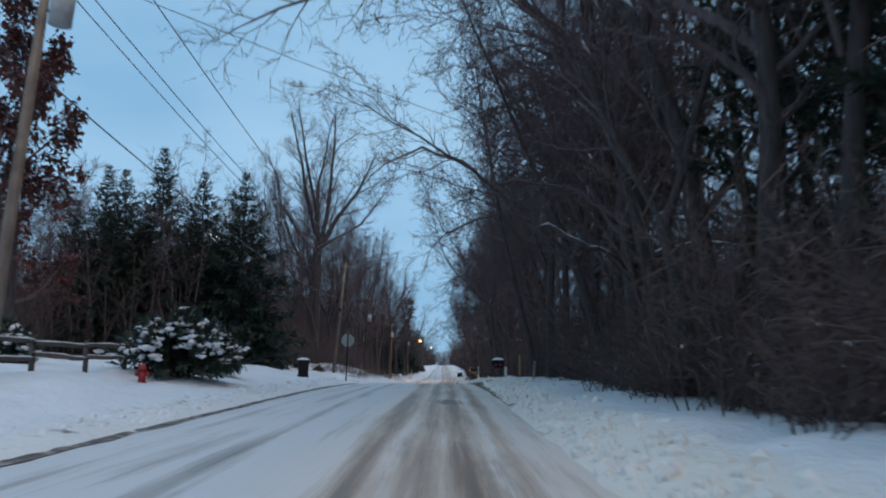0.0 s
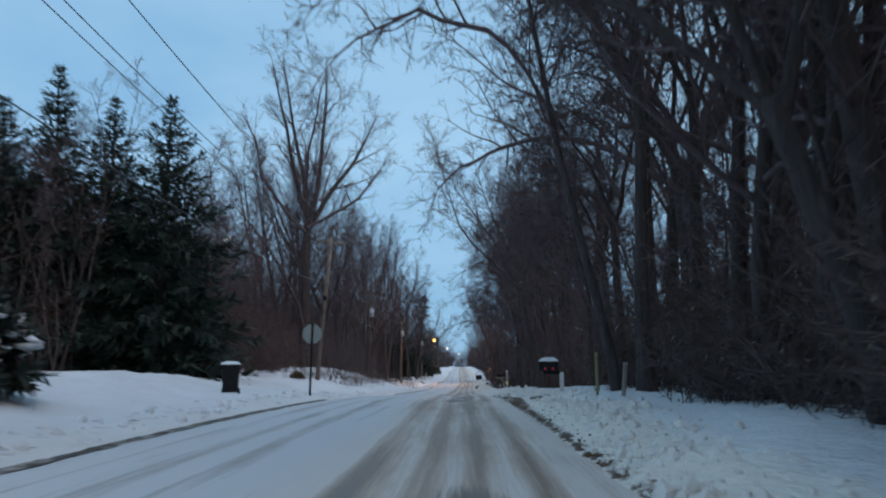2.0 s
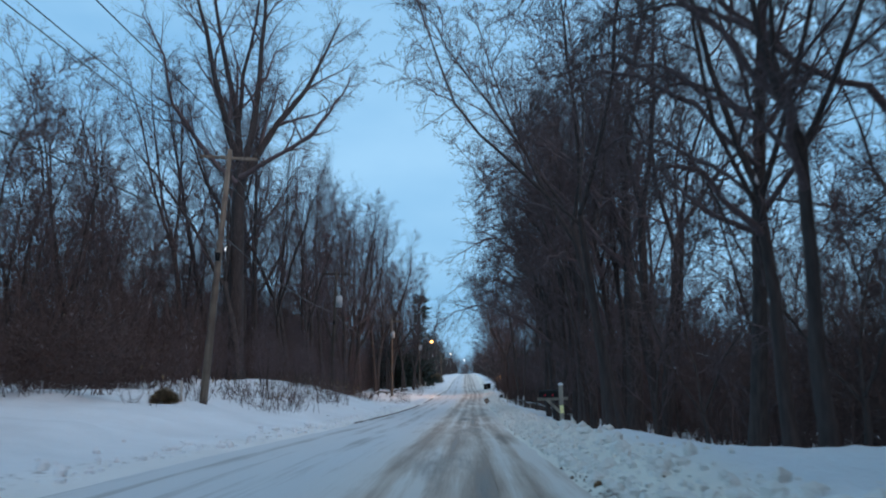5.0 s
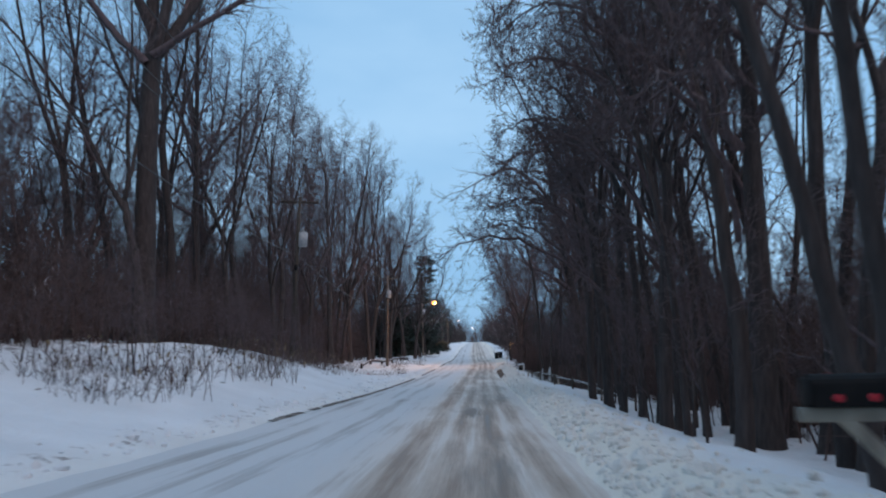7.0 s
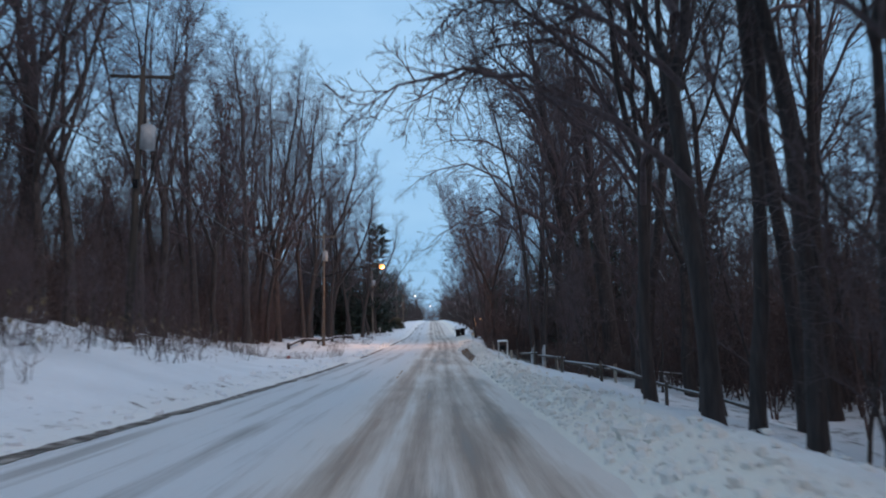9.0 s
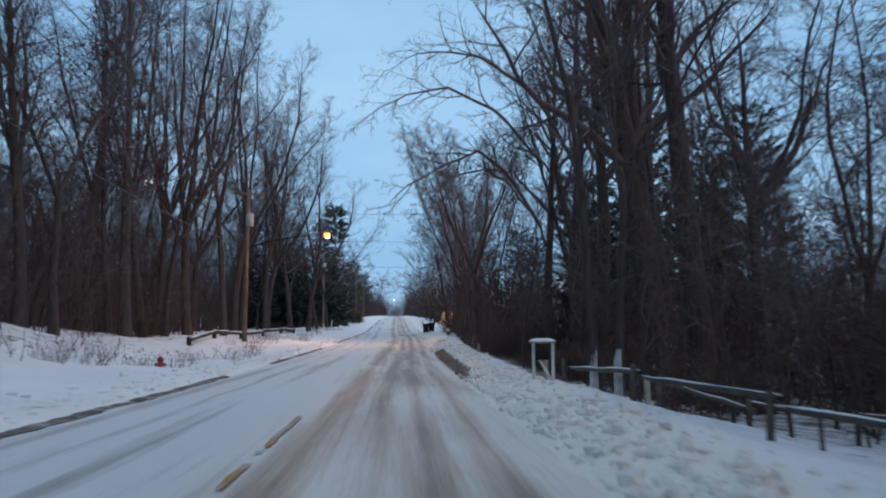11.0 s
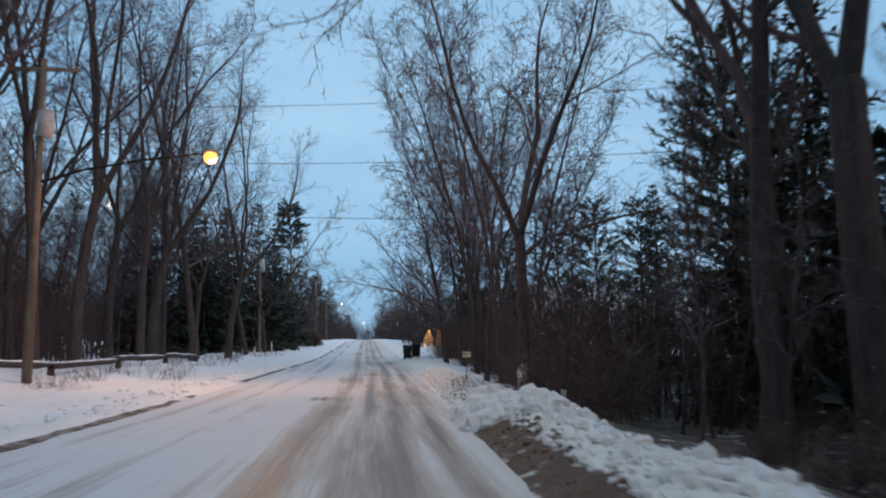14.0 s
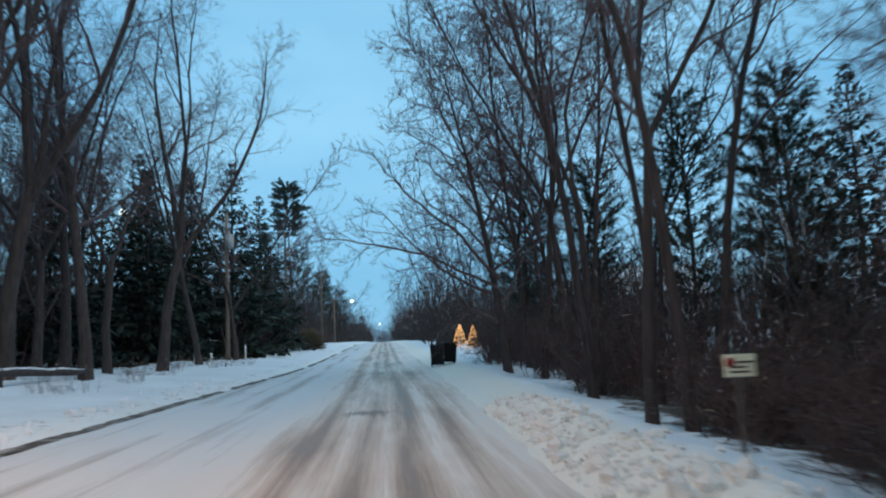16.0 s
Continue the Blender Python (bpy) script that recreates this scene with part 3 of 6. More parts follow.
        me.polygons.foreach_set("loop_start", np.arange(0, 3 * len(f), 3, dtype=np.int32))
        me.polygons.foreach_set("use_smooth", np.full(len(f), smooth))
        me.materials.append(material)
        me.update(calc_edges=True)
        return new(name, me)


def across(d):
    d = d / (np.linalg.norm(d, axis=1, keepdims=True) + 1e-9)
    a = np.where(np.abs(d[:, :1]) < 0.7, np.array([[1.0, 0, 0]]), np.array([[0, 1.0, 0]]))
    u = np.cross(d, a)
    u /= np.linalg.norm(u, axis=1, keepdims=True)
    return u, np.cross(d, u)


def limb_part(name, limbs, material, parent, label=""):
    ob = limbs.mesh(name, material)
    ob.parent = parent
    if label:
        ob["label"] = label
    return ob


def shoot(rng, start, way, length, segs, wander, lift):
    pts = [np.asarray(start, float)]
    d = np.asarray(way, float)
    jit = rng.normal(0, wander, (segs, 3))
    jit[:, 2] += lift
    for k in range(segs):
        d = d + jit[k]
        d = d / math.sqrt(d @ d)
        pts.append(pts[-1] + d * (length / segs))
    return np.array(pts)


def along(pts, s):
    f = s * (len(pts) - 1)
    i = min(int(f), len(pts) - 2)
    p = pts[i] + (pts[i + 1] - pts[i]) * (f - i)
    d = pts[i + 1] - pts[i]
    return p, d / (np.linalg.norm(d) + 1e-9)


def many_along(pts, s):
    f = np.asarray(s) * (len(pts) - 1)
    i = np.minimum(f.astype(int), len(pts) - 2)
    d = pts[i + 1] - pts[i]
    return pts[i] + d * (f - i)[:, None], d / (np.linalg.norm(d, axis=1, keepdims=True) + 1e-9)


def turn_off(rng, d, angle, az=None):
    a = np.array((0, 0, 1.0)) if abs(d[2]) < 0.9 else np.array((1.0, 0, 0))
    u = np.cross(d, a)
    u /= np.linalg.norm(u)
    w = np.cross(d, u)
    az = rng.uniform(0, 2 * math.pi) if az is None else az
    return d * math.cos(angle) + (u * math.cos(az) + w * math.sin(az)) * math.sin(angle)


def many_off(rng, d, lo, hi):
    u, w = across(d)
    n = len(d)
    a, az = rng.uniform(lo, hi, (n, 1)), rng.uniform(0, 2 * math.pi, (n, 1))
    return d * np.cos(a) + (u * np.cos(az) + w * np.sin(az)) * np.sin(a)


def sprout(rng, pts, rad, n, s_lo, s_hi, ang, ratio, segs, wander, lift, floor=0.3):
    """n side shoots on each polyline of pts (m, k, 3): their polylines, root radii and lengths."""
    m, k, _ = pts.shape
    par = np.repeat(np.arange(m), n)
    s = s_lo + (s_hi - s_lo) * (np.tile(np.arange(n), m) + rng.uniform(0, 1, m * n)) / n
    f = s * (k - 1)
    i = np.minimum(f.astype(int), k - 2)
    a, b_ = pts[par, i], pts[par, i + 1]
    p = a + (b_ - a) * (f - i)[:, None]
    d = (b_ - a) / (np.linalg.norm(b_ - a, axis=1, keepdims=True) + 1e-9)
    whole = np.linalg.norm(np.diff(pts, axis=1), axis=2).sum(1)[par]
    L = np.maximum(floor, whole * ratio * (1.2 - 0.65 * s) * rng.uniform(0.65, 1.3, m * n))
    u, w = across(d)
    az = (np.tile(np.arange(n), m) * 2.6 + np.repeat(rng.uniform(0, 6.28, m), n) + rng.normal(0, 0.5, m * n))[:, None]
    th = rng.uniform(*ang, (m * n, 1))
    d = d * np.cos(th) + (u * np.cos(az) + w * np.sin(az)) * np.sin(th)
    out = [p]
    for _ in range(segs):
        d = d + rng.normal(0, wander, d.shape) + (0, 0, lift)
        d = d / np.linalg.norm(d, axis=1, keepdims=True)
        out.append(out[-1] + d * (L / segs)[:, None])
    r0 = rad[par] * (1 - 0.82 * s)
    return np.stack(out, 1), r0, L


def taper(r0, k, tip=0.12):
    return r0[:, None] * (1 - (1 - tip) * np.linspace(0, 1, k)[None, :] ** 0.85)


def twigs(rng, crown, limbs, rad, n_sub, n_twig, n_spike, sub_len, leaves=None, lift=0.015, thick=1.0):
    """Branches, branchlets, twigs and twig ends on a set of limbs (m, k, 3)."""
    sub, rs, _ = sprout(rng, limbs, rad, n_sub, 0.10, 0.99, (0.45, 1.05), sub_len, 5, 0.18, lift, 0.7)
    rs = np.maximum(0.015 * thick, rs * 0.55)
    crown.tubes(sub, taper(rs, 6), 3)
    tw, rt, _ = sprout(rng, sub, rs, n_twig, 0.12, 0.99, (0.45, 1.05), 0.48, 2, 0.2, lift, 0.4)
    rt = np.maximum(0.009 * thick, rt * 0.5)
    crown.tubes(tw, taper(rt, 3), 3)
    sp, _, _ = sprout(rng, tw, rt, n_spike, 0.1, 0.99, (0.35, 0.9), 0.55, 2, 0.22, lift, 0.22)
    crown.ribbons(sp, 0.0068 * thick)
    e, _, _ = sprout(rng, sp, np.full(len(sp), 0.01), 2, 0.2, 0.95, (0.35, 0.9), 0.6, 1, 0.1, lift, 0.12)
    crown.slivers(e[:, 0], e[:, 1], 0.0058 * thick)
    if leaves is not None:
        q = np.repeat(sp[:, 2], 2, axis=0)[rng.random(2 * len(sp)) < leaves.share]
        q = q + rng.normal(0, 0.08, q.shape)
        leaves.blades(q, q + rng.normal(0, 0.16, q.shape) + (0, 0, -0.1), 0.11, rng)


def bare_tree(seed, h, r, clear, n_limb, ang, limb_len, n_sub, n_twig, n_spike, lift=0.10, fork=0, lean=(0, 0), flare=1.4, label="", leafy=False, bark_m=None, extra=(), wander=0.06, thick=1.0, splay=0.75, low=0.1, name="bare_tree"):
    """A leafless broadleaf tree: tapered trunk, ascending limbs, four orders of branches and twigs. Origin at its foot."""
    rng = np.random.default_rng(seed)
    trunk, crown = Limbs(), Limbs()
    leaves = Limbs() if leafy else None
    if leafy:
        leaves.share = float(leafy)
    th = h * (clear if fork else 0.93)
    way = np.array((lean[0], lean[1], 1.0))
    way = way / np.linalg.norm(way)
    pts = shoot(rng, (0, 0, -0.4), way, th + 0.4, 12, wander * 0.6, 0.02)
    s = np.linspace(0, 1, 13)
    rad = r * (1 - (0.3 if fork else 0.9) * s) * (1 + (flare - 1) * np.exp(-s * th / 0.6))
    if fork:
        rad[-1] = r * 0.5
    trunk.tube(pts, rad, 12)
    stems = []
    if fork:
        turn = rng.uniform(0, 6.28)
        for i in range(fork):
            p, d = along(pts, 0.86 + 0.13 * i / fork)
            az = turn + 2 * math.pi * i / fork + rng.uniform(-0.4, 0.4)
            st = shoot(rng, p, turn_off(rng, d, rng.uniform(*ang) * splay, az), (h - th) * rng.uniform(0.85, 1.1), 9, 0.10, lift * 0.8)
            rs = r * rng.uniform(0.42, 0.6)
            trunk.tube(st, rs * (1 - 0.9 * np.linspace(0, 1, 10)), 8)
            stems.append((st, rs, low))
    else:
        stems.append((pts, r, clear))
    per = max(3, n_limb // max(1, len(stems)))
    az = rng.uniform(0, 6)
    limbs, radii = [], []
    for st, rs, c0 in stems:
        for i in range(per):
            f = (i + rng.uniform(0, 0.8)) / per
            s0 = c0 + (0.985 - c0) * f
            p, d = along(st, min(s0, 0.985))
            az += 2.4 + rng.uniform(-0.5, 0.5)
            a = ang[1] + (ang[0] - ang[1]) * f
            L = h * limb_len * (1.0 - 0.6 * f) * rng.uniform(0.7, 1.25)
            limbs.append(shoot(rng, p, turn_off(rng, d, a * rng.uniform(0.8, 1.15), az), L, 8, 0.17, lift * 0.6))
            radii.append(max(0.03, rs * (1 - 0.85 * s0) * 0.55))
    limbs, radii = np.array(limbs), np.array(radii)
    crown.tubes(limbs, taper(radii, 9), 6)
    twigs(rng, crown, limbs, radii, n_sub, n_twig, n_spike, 0.42, leaves, thick=thick)
    tops = np.array([[along(st, 0.45 + 0.55 * k / 8)[0] for k in range(9)] for st, _, _ in stems])
    twigs(rng, crown, tops, np.array([rs * 0.4 for _, rs, _ in stems]), n_sub, n_twig, n_spike, 0.38, leaves, thick=thick)
    crust = Limbs()
    for way_pts, rl, *snowy in extra:
        lim = np.asarray(way_pts, float)
        fine = [along(lim, k / 14.0)[0] + rng.normal(0, 0.05, 3) for k in range(14)] + [lim[-1]]
        fine[0] = lim[0]
        crown.tube(fine, rl * (1 - 0.85 * np.linspace(0, 1, 15)), 7)
        if snowy:
            top = [np.asarray(c) + (0, 0, rl * 0.75 * (1 - 0.05 * i)) for i, c in enumerate(fine[1:13])]
            crust.tube(top, [rl * 0.5 * rng.uniform(0.45, 1.0) * (1 - 0.05 * i) for i in range(12)], 6)
        twigs(rng, crown, np.array([fine[3:]]), np.array([rl]), n_sub * 2, n_twig, n_spike, 0.30, leaves, lift=0.0, thick=thick)
    ob = empty(name, pose(0, 0, 0), label, "tree")
    limb_part("trunk", trunk, bark_m or M_BARK, ob)
    limb_part("crown", crown, M_TWIG, ob, "fine leafless branches and twigs")
    if crust.n:
        limb_part("snow_ridge", crust, M_SNOWCAP, ob, "thin line of snow along a limb")
    if leafy:
        limb_part("foliage", leaves, M_REDLEAF, ob, "dry red-brown leaves still clinging")
    return ob


def shrub(seed, h, wide, stems, n_sub, n_spike, label, leafy=0.0, thick=1.0):
    rng = np.random.default_rng(seed)
    g, tw, lv = Limbs(), Limbs(), Limbs()
    for _ in range(stems):
        a, q = rng.uniform(0, 6.28), wide * math.sqrt(rng.uniform(0, 1)) * 0.5
        L = h * rng.uniform(0.5, 1.1)
        d = np.array((rng.normal(0, 0.35), rng.normal(0, 0.35), 1.0))
        st = shoot(rng, (q * math.cos(a), q * math.sin(a), -0.1), d / np.linalg.norm(d), L, 3, 0.18, 0.0)
        g.tube(st, np.linspace(0.015, 0.006, 4) * thick, 3)
        p, dd = many_along(st, rng.uniform(0.08, 0.98, n_sub))
        e = p + many_off(rng, dd, 0.4, 1.2) * L * rng.uniform(0.18, 0.45, (n_sub, 1))
        tw.slivers(p, e, 0.012 * thick)
        k = np.repeat(np.arange(n_sub), n_spike)
        p3 = p[k] + (e - p)[k] * rng.uniform(0.1, 1, (len(k), 1))
        dd3 = (e - p)[k] / (np.linalg.norm((e - p)[k], axis=1, keepdims=True) + 1e-9)
        e3 = p3 + many_off(rng, dd3, 0.4, 1.2) * rng.uniform(0.15, 0.45, (len(k), 1)) * min(1.0, h / 2)
        tw.slivers(p3, e3, 0.011 * thick)
        if leafy:
            pick = rng.random(len(k)) < leafy
            if pick.any():
                lv.blades(e3[pick], e3[pick] + rng.normal(0, 0.09, (int(pick.sum()), 3)), 0.035, rng)
    ob = empty("shrub", pose(0, 0, 0), label, "shrub")
    limb_part("brush_base", g, M_BRUSH, ob)["kind"] = "stuff"
    limb_part("crown", tw, M_BRUSH, ob, "fine tangled twigs")["kind"] = "stuff"
    if leafy:
        limb_part("foliage", lv, M_DRY, ob, "withered tan leaves")
    return ob


def conifer(seed, h, r, width, clear, whorls, per, tufts, label, droop=-0.25, pine=False, coarse=1.0):
    """An evergreen: straight trunk, whorls of boughs with needle sprays."""
    rng = np.random.default_rng(seed)
    trunk, crown = Limbs(), Limbs()
    pts = shoot(rng, (0, 0, -0.4), (0, 0, 1.0), h + 0.4, 12, 0.012, 0.02)
    trunk.tube(pts, r * (1 - 0.95 * np.linspace(0, 1, 13)), 10)
    for i in range(whorls):
        f = (i + rng.uniform(0, 0.7)) / whorls
        s = clear + (0.985 - clear) * f
        p, _ = along(pts, s)
        reach = width * ((1 - f) ** 0.85 if not pine else (0.45 + 0.6 * math.sin(3.0 * min(1, f + 0.12)))) * rng.uniform(0.6, 1.2) + (0.2 if pine else 0.06)
        az0 = rng.uniform(0, 6.28)
        for k in range(per):
            az = az0 + 6.283 * k / per + rng.uniform(-0.3, 0.3)
            dz = (droop * (1 - f) + 0.35 * f) if not pine else rng.uniform(0.0, 0.5)
            d = np.array((math.cos(az), math.sin(az), dz))
            L = reach * rng.uniform(0.7, 1.12)
            b_ = shoot(rng, p, d / np.linalg.norm(d), L, 4, 0.07, 0.05)
            crown.tube(b_, np.linspace(0.04, 0.01, 5), 3)
            m = max(8, int(tufts * L / width))
            q, dd = many_along(b_, rng.uniform(0.06 if not pine else 0.4, 1.0, m) ** (0.6 if not pine else 1.0))
            n_l = rng.uniform(0.35, 0.8, (m, 1)) * (1.15 - 0.75 * f if not pine else 0.75)
            e = q + many_off(rng, dd, 0.25, 1.0) * n_l
            if not pine:
                e[:, 2] -= rng.uniform(0.02, 0.25, m) * n_l[:, 0]
            crown.blades(q, e, coarse * rng.uniform(0.06, 0.115, m) * (1.1 - 0.75 * f) if not pine else rng.uniform(0.03, 0.055, m), rng, False)
    ob = empty("pine_tree" if pine else "spruce_tree", pose(0, 0, 0), label, "tree")
    limb_part("trunk", trunk, M_BARK2, ob)
    limb_part("crown", crown, M_PINE if pine else M_NEEDLE, ob, "dark green needle boughs")
    return ob


PLACED = set()


def set_down(proto, x, y, rot=0.0, scale=1.0, sink=0.05, group="", z=None, stretch=1.0, lean=(0, 0)):
    zz = ground_z(x, y) if z is None else z
    m = pose(x, y, zz - sink, lean[0], lean[1], rot) @ Matrix.Diagonal((scale, scale, scale * stretch, 1))
    if proto.name in PLACED:
        ob = copy_thing(proto, m)
        ob.matrix_basis = m
    else:
        PLACED.add(proto.name)
        ob = proto
        ob.matrix_basis = m
    if group:
        ob["group"] = group
    return ob


def woodland(name, side, y0, y1, x0, x1, per_m, h0, h1, seed, label, branches=7, thick=1.0, material=None):
    """The understorey behind the roadside trees: crowded thin bent stems with side branches."""
    rng = np.random.default_rng(seed)
    n = int((y1 - y0) * per_m)
    x, y = side * rng.uniform(x0, x1, n), rng.uniform(y0, y1, n)
    z = np.array([ground_z(float(a), round(float(b), 0)) for a, b in zip(x, y)])
    p = np.stack([x, y, z - 0.3], 1)
    h = h0 + (h1 - h0) * rng.random(n) ** 1.8
    g = Limbs()
    d = np.stack([rng.normal(0, 0.13, n), rng.normal(0, 0.13, n), np.ones(n)], 1)
    stem = [p]
    for _ in range(3):
        d = d + rng.normal(0, 0.13, d.shape) * (1, 1, 0.2)
        stem.append(stem[-1] + d / np.linalg.norm(d, axis=1, keepdims=True) * (h / 3)[:, None])
    stem = np.stack(stem, 1)
    r = rng.uniform(0.03, 0.07, n) * thick
    g.tubes(stem, taper(r, 4), 3)
    br, rb, _ = sprout(rng, stem, r, branches, 0.1, 0.98, (0.4, 1.1), 0.3, 2, 0.15, 0.06, 0.5)
    g.ribbons(br, 0.016 * thick)
    tw, _, _ = sprout(rng, br, rb, 3, 0.1, 1.0, (0.35, 1.0), 0.6, 1, 0.1, 0.04, 0.35)
    g.slivers(tw[:, 0], tw[:, 1], 0.011 * thick)
    return tagged(g.mesh(name, material or M_BRUSH), label, "woods", kind="stuff")


rnd = random.Random(11)
W = "tall leafless forest tree with grey-brown bark"
FULL = [
    bare_tree(1, 24, 0.28, 0.40, 22, (0.4, 0.75), 0.24, 7, 6, 3, fork=3, thick=1.25, label="tall leafless forest tree with a fan of upright limbs"),
    bare_tree(2, 26, 0.30, 0.30, 21, (0.45, 0.85), 0.26, 7, 6, 3, wander=0.09, thick=1.25, label=W),
    bare_tree(3, 22, 0.25, 0.36, 22, (0.4, 0.8), 0.27, 7, 6, 3, fork=3, wander=0.08, thick=1.25, label="leafless tree forking into three upright stems"),
    bare_tree(4, 25, 0.34, 0.32, 24, (0.4, 0.75), 0.25, 7, 6, 3, fork=4, wander=0.08, thick=1.25, label="leafless tree with several steep ascending stems"),
    bare_tree(5, 21, 0.24, 0.30, 22, (0.5, 0.95), 0.28, 7, 6, 3, fork=2, lift=0.07, lean=(0.06, 0.02), wander=0.09, thick=1.25, label="leafless woodland tree with wide spreading limbs"),
]
MID = [
    bare_tree(21, 21, 0.20, 0.24, 18, (0.45, 0.9), 0.27, 6, 6, 3, fork=2, label="tall leafless tree deep in the wood", thick=1.5, name="forest_tree"),
    bare_tree(22, 23, 0.22, 0.28, 20, (0.4, 0.8), 0.25, 6, 6, 3, fork=3, label="tall leafless tree with a rounded top in the wood", thick=1.5, name="forest_tree"),
    bare_tree(23, 19, 0.17, 0.18, 20, (0.45, 0.9), 0.27, 6, 6, 3, fork=4, label="leafless tree with a rounded fan of stems in the wood", thick=1.5, name="forest_tree"),
    bare_tree(24, 17, 0.14, 0.14, 18, (0.55, 1.05), 0.27, 6, 6, 3, wander=0.09, label="slim young leafless tree in the woods", thick=1.5, name="forest_tree"),
    bare_tree(25, 20, 0.19, 0.26, 20, (0.4, 0.85), 0.26, 6, 6, 3, fork=3, wander=0.1, lean=(0.04, 0), label="leafless tree with a crooked trunk in the wood", thick=1.5, name="forest_tree"),
]
YOUNG = [
    bare_tree(27, 12, 0.09, 0.10, 18, (0.6, 1.1), 0.28, 6, 6, 3, wander=0.1, label="bushy young leafless tree in the wood", thick=1.6, name="young_tree"),
    bare_tree(28, 13, 0.10, 0.14, 20, (0.5, 1.0), 0.28, 6, 6, 3, fork=3, wander=0.1, label="many-stemmed young leafless tree in the wood", thick=1.6, name="young_tree"),
]
DARK = [
    bare_tree(11, 25, 0.29, 0.46, 20, (0.4, 0.8), 0.34, 8, 6, 3, fork=2, lean=(-0.02, 0), wander=0.09, thick=1.4, label="dark-barked leafless tree leaning to the road", bark_m=M_BARK2),
    bare_tree(12, 24, 0.33, 0.40, 21, (0.4, 0.75), 0.34, 8, 6, 3, fork=3, lean=(-0.03, 0), wander=0.1, thick=1.4, label="dark-barked leafless tree with three stems", bark_m=M_BARK2),
    bare_tree(15, 25, 0.26, 0.50, 20, (0.35, 0.8), 0.33, 8, 6, 3, fork=2, lean=(-0.04, 0), wander=0.1, thick=1.4, label="crooked dark-barked leafless tree with two stems", bark_m=M_BARK2),
]
SPREAD = [
    bare_tree(13, 20, 0.22, 0.22, 22, (0.6, 1.1), 0.34, 7, 6, 3, lift=0.05, lean=(-0.04, 0), wander=0.09, thick=1.5, label="leafless roadside tree with long spreading limbs", bark_m=M_BARK2),
    bare_tree(14, 21, 0.25, 0.26, 22, (0.55, 1.0), 0.32, 7, 6, 3, lift=0.06, lean=(-0.03, 0), fork=3, wander=0.08, thick=1.5, label="many-stemmed leafless tree spreading over the road", bark_m=M_BARK2),
]
SLIM = [
    bare_tree(31, 20, 0.12, 0.30, 16, (0.3, 0.65), 0.22, 6, 5, 3, thick=1.4, wander=0.08, label="slender leafless roadside tree", bark_m=M_BARK2),
    bare_tree(32, 18, 0.105, 0.30, 16, (0.3, 0.6), 0.24, 6, 5, 3, fork=2, thick=1.4, label="slender leafless tree with two stems", bark_m=M_BARK2),
]


def arching(seed, n, z0, z1, reach, rise, spread):
    """Limbs that arch out towards local -x and droop at their ends."""
    rng = random.Random(seed)
    out = []
    for i in range(n):
        z = z0 + (z1 - z0) * (i + rng.random()) / n
        a, R, up = math.pi + rng.uniform(-spread, spread), reach * rng.uniform(0.7, 1.15), rise * rng.uniform(0.6, 1.3)
        bend = rng.uniform(-0.25, 0.25)
        way = [(R * f * math.cos(a + bend * f), R * f * math.sin(a + bend * f), z + up * g) for f, g in ((0, 0), (0.22, 0.5), (0.45, 0.88), (0.68, 1.0), (0.86, 0.86), (1.0, 0.6))]
        out.append((way, rng.uniform(0.07, 0.11)))
    return out


OVERHANG = [
    bare_tree(51, 20, 0.20, 0.40, 16, (0.5, 0.95), 0.24, 7, 6, 3, fork=2, wander=0.06, thick=1.5, bark_m=M_BARK2, extra=arching(1, 5, 4.5, 11.0, 6.4, 3.2, 0.8), label="leafless roadside tree with limbs arching over the road"),
    bare_tree(52, 18, 0.17, 0.36, 16, (0.5, 1.0), 0.25, 7, 6, 3, fork=3, wander=0.06, thick=1.5, bark_m=M_BARK2, extra=arching(2, 5, 3.5, 10.0, 5.6, 2.6, 1.0), label="leafless roadside tree with drooping arched limbs"),
    bare_tree(53, 22, 0.22, 0.44, 16, (0.45, 0.9), 0.24, 7, 6, 3, fork=3, wander=0.05, thick=1.5, bark_m=M_BARK2, extra=arching(3, 5, 6.0, 13.5, 6.0, 3.6, 0.9), label="tall leafless roadside tree with arched outer limbs"),
]
FAR = [
    bare_tree(41, 20, 0.22, 0.22, 16, (0.5, 0.95), 0.32, 5, 5, 3, fork=3, bark_m=M_BARK2, label="broad leafless tree far down the road", thick=2.4),
    bare_tree(42, 22, 0.24, 0.20, 16, (0.45, 0.9), 0.32, 5, 5, 3, fork=4, bark_m=M_BARK2, label="broad leafless tree far down the road", thick=2.4),
]
SAPLING = [
    bare_tree(61, 8, 0.055, 0.25, 12, (0.4, 0.8), 0.25, 4, 4, 2, flare=1.2, name="sapling", label="thin leafless sapling in the snow"),
    bare_tree(62, 6, 0.045, 0.30, 10, (0.4, 0.8), 0.28, 4, 4, 2, flare=1.2, lean=(0.1, 0), name="sapling", label="thin leaning leafless sapling"),
]
SHRUB = [
    shrub(71, 3.4, 4.5, 56, 14, 3, "dense leafless brown thicket", thick=1.2),
    shrub(72, 4.6, 4.2, 56, 15, 3, "tall dense leafless brown thicket", thick=1.3),
    shrub(73, 2.2, 3.5, 60, 11, 4, "low tangled leafless brush", 0.04),
]
WEED = shrub(75, 1.05, 1.6, 16, 3, 1, "clump of dry weed stalks poking through the snow", 0.25, thick=0.65)
SPRUCE = [
    conifer(81, 13.5, 0.2, 4.4, 0.03, 42, 8, 82, "tall dark green spruce"),
    conifer(82, 14.5, 0.2, 4.1, 0.04, 44, 8, 80, "tall narrow dark green spruce"),
]
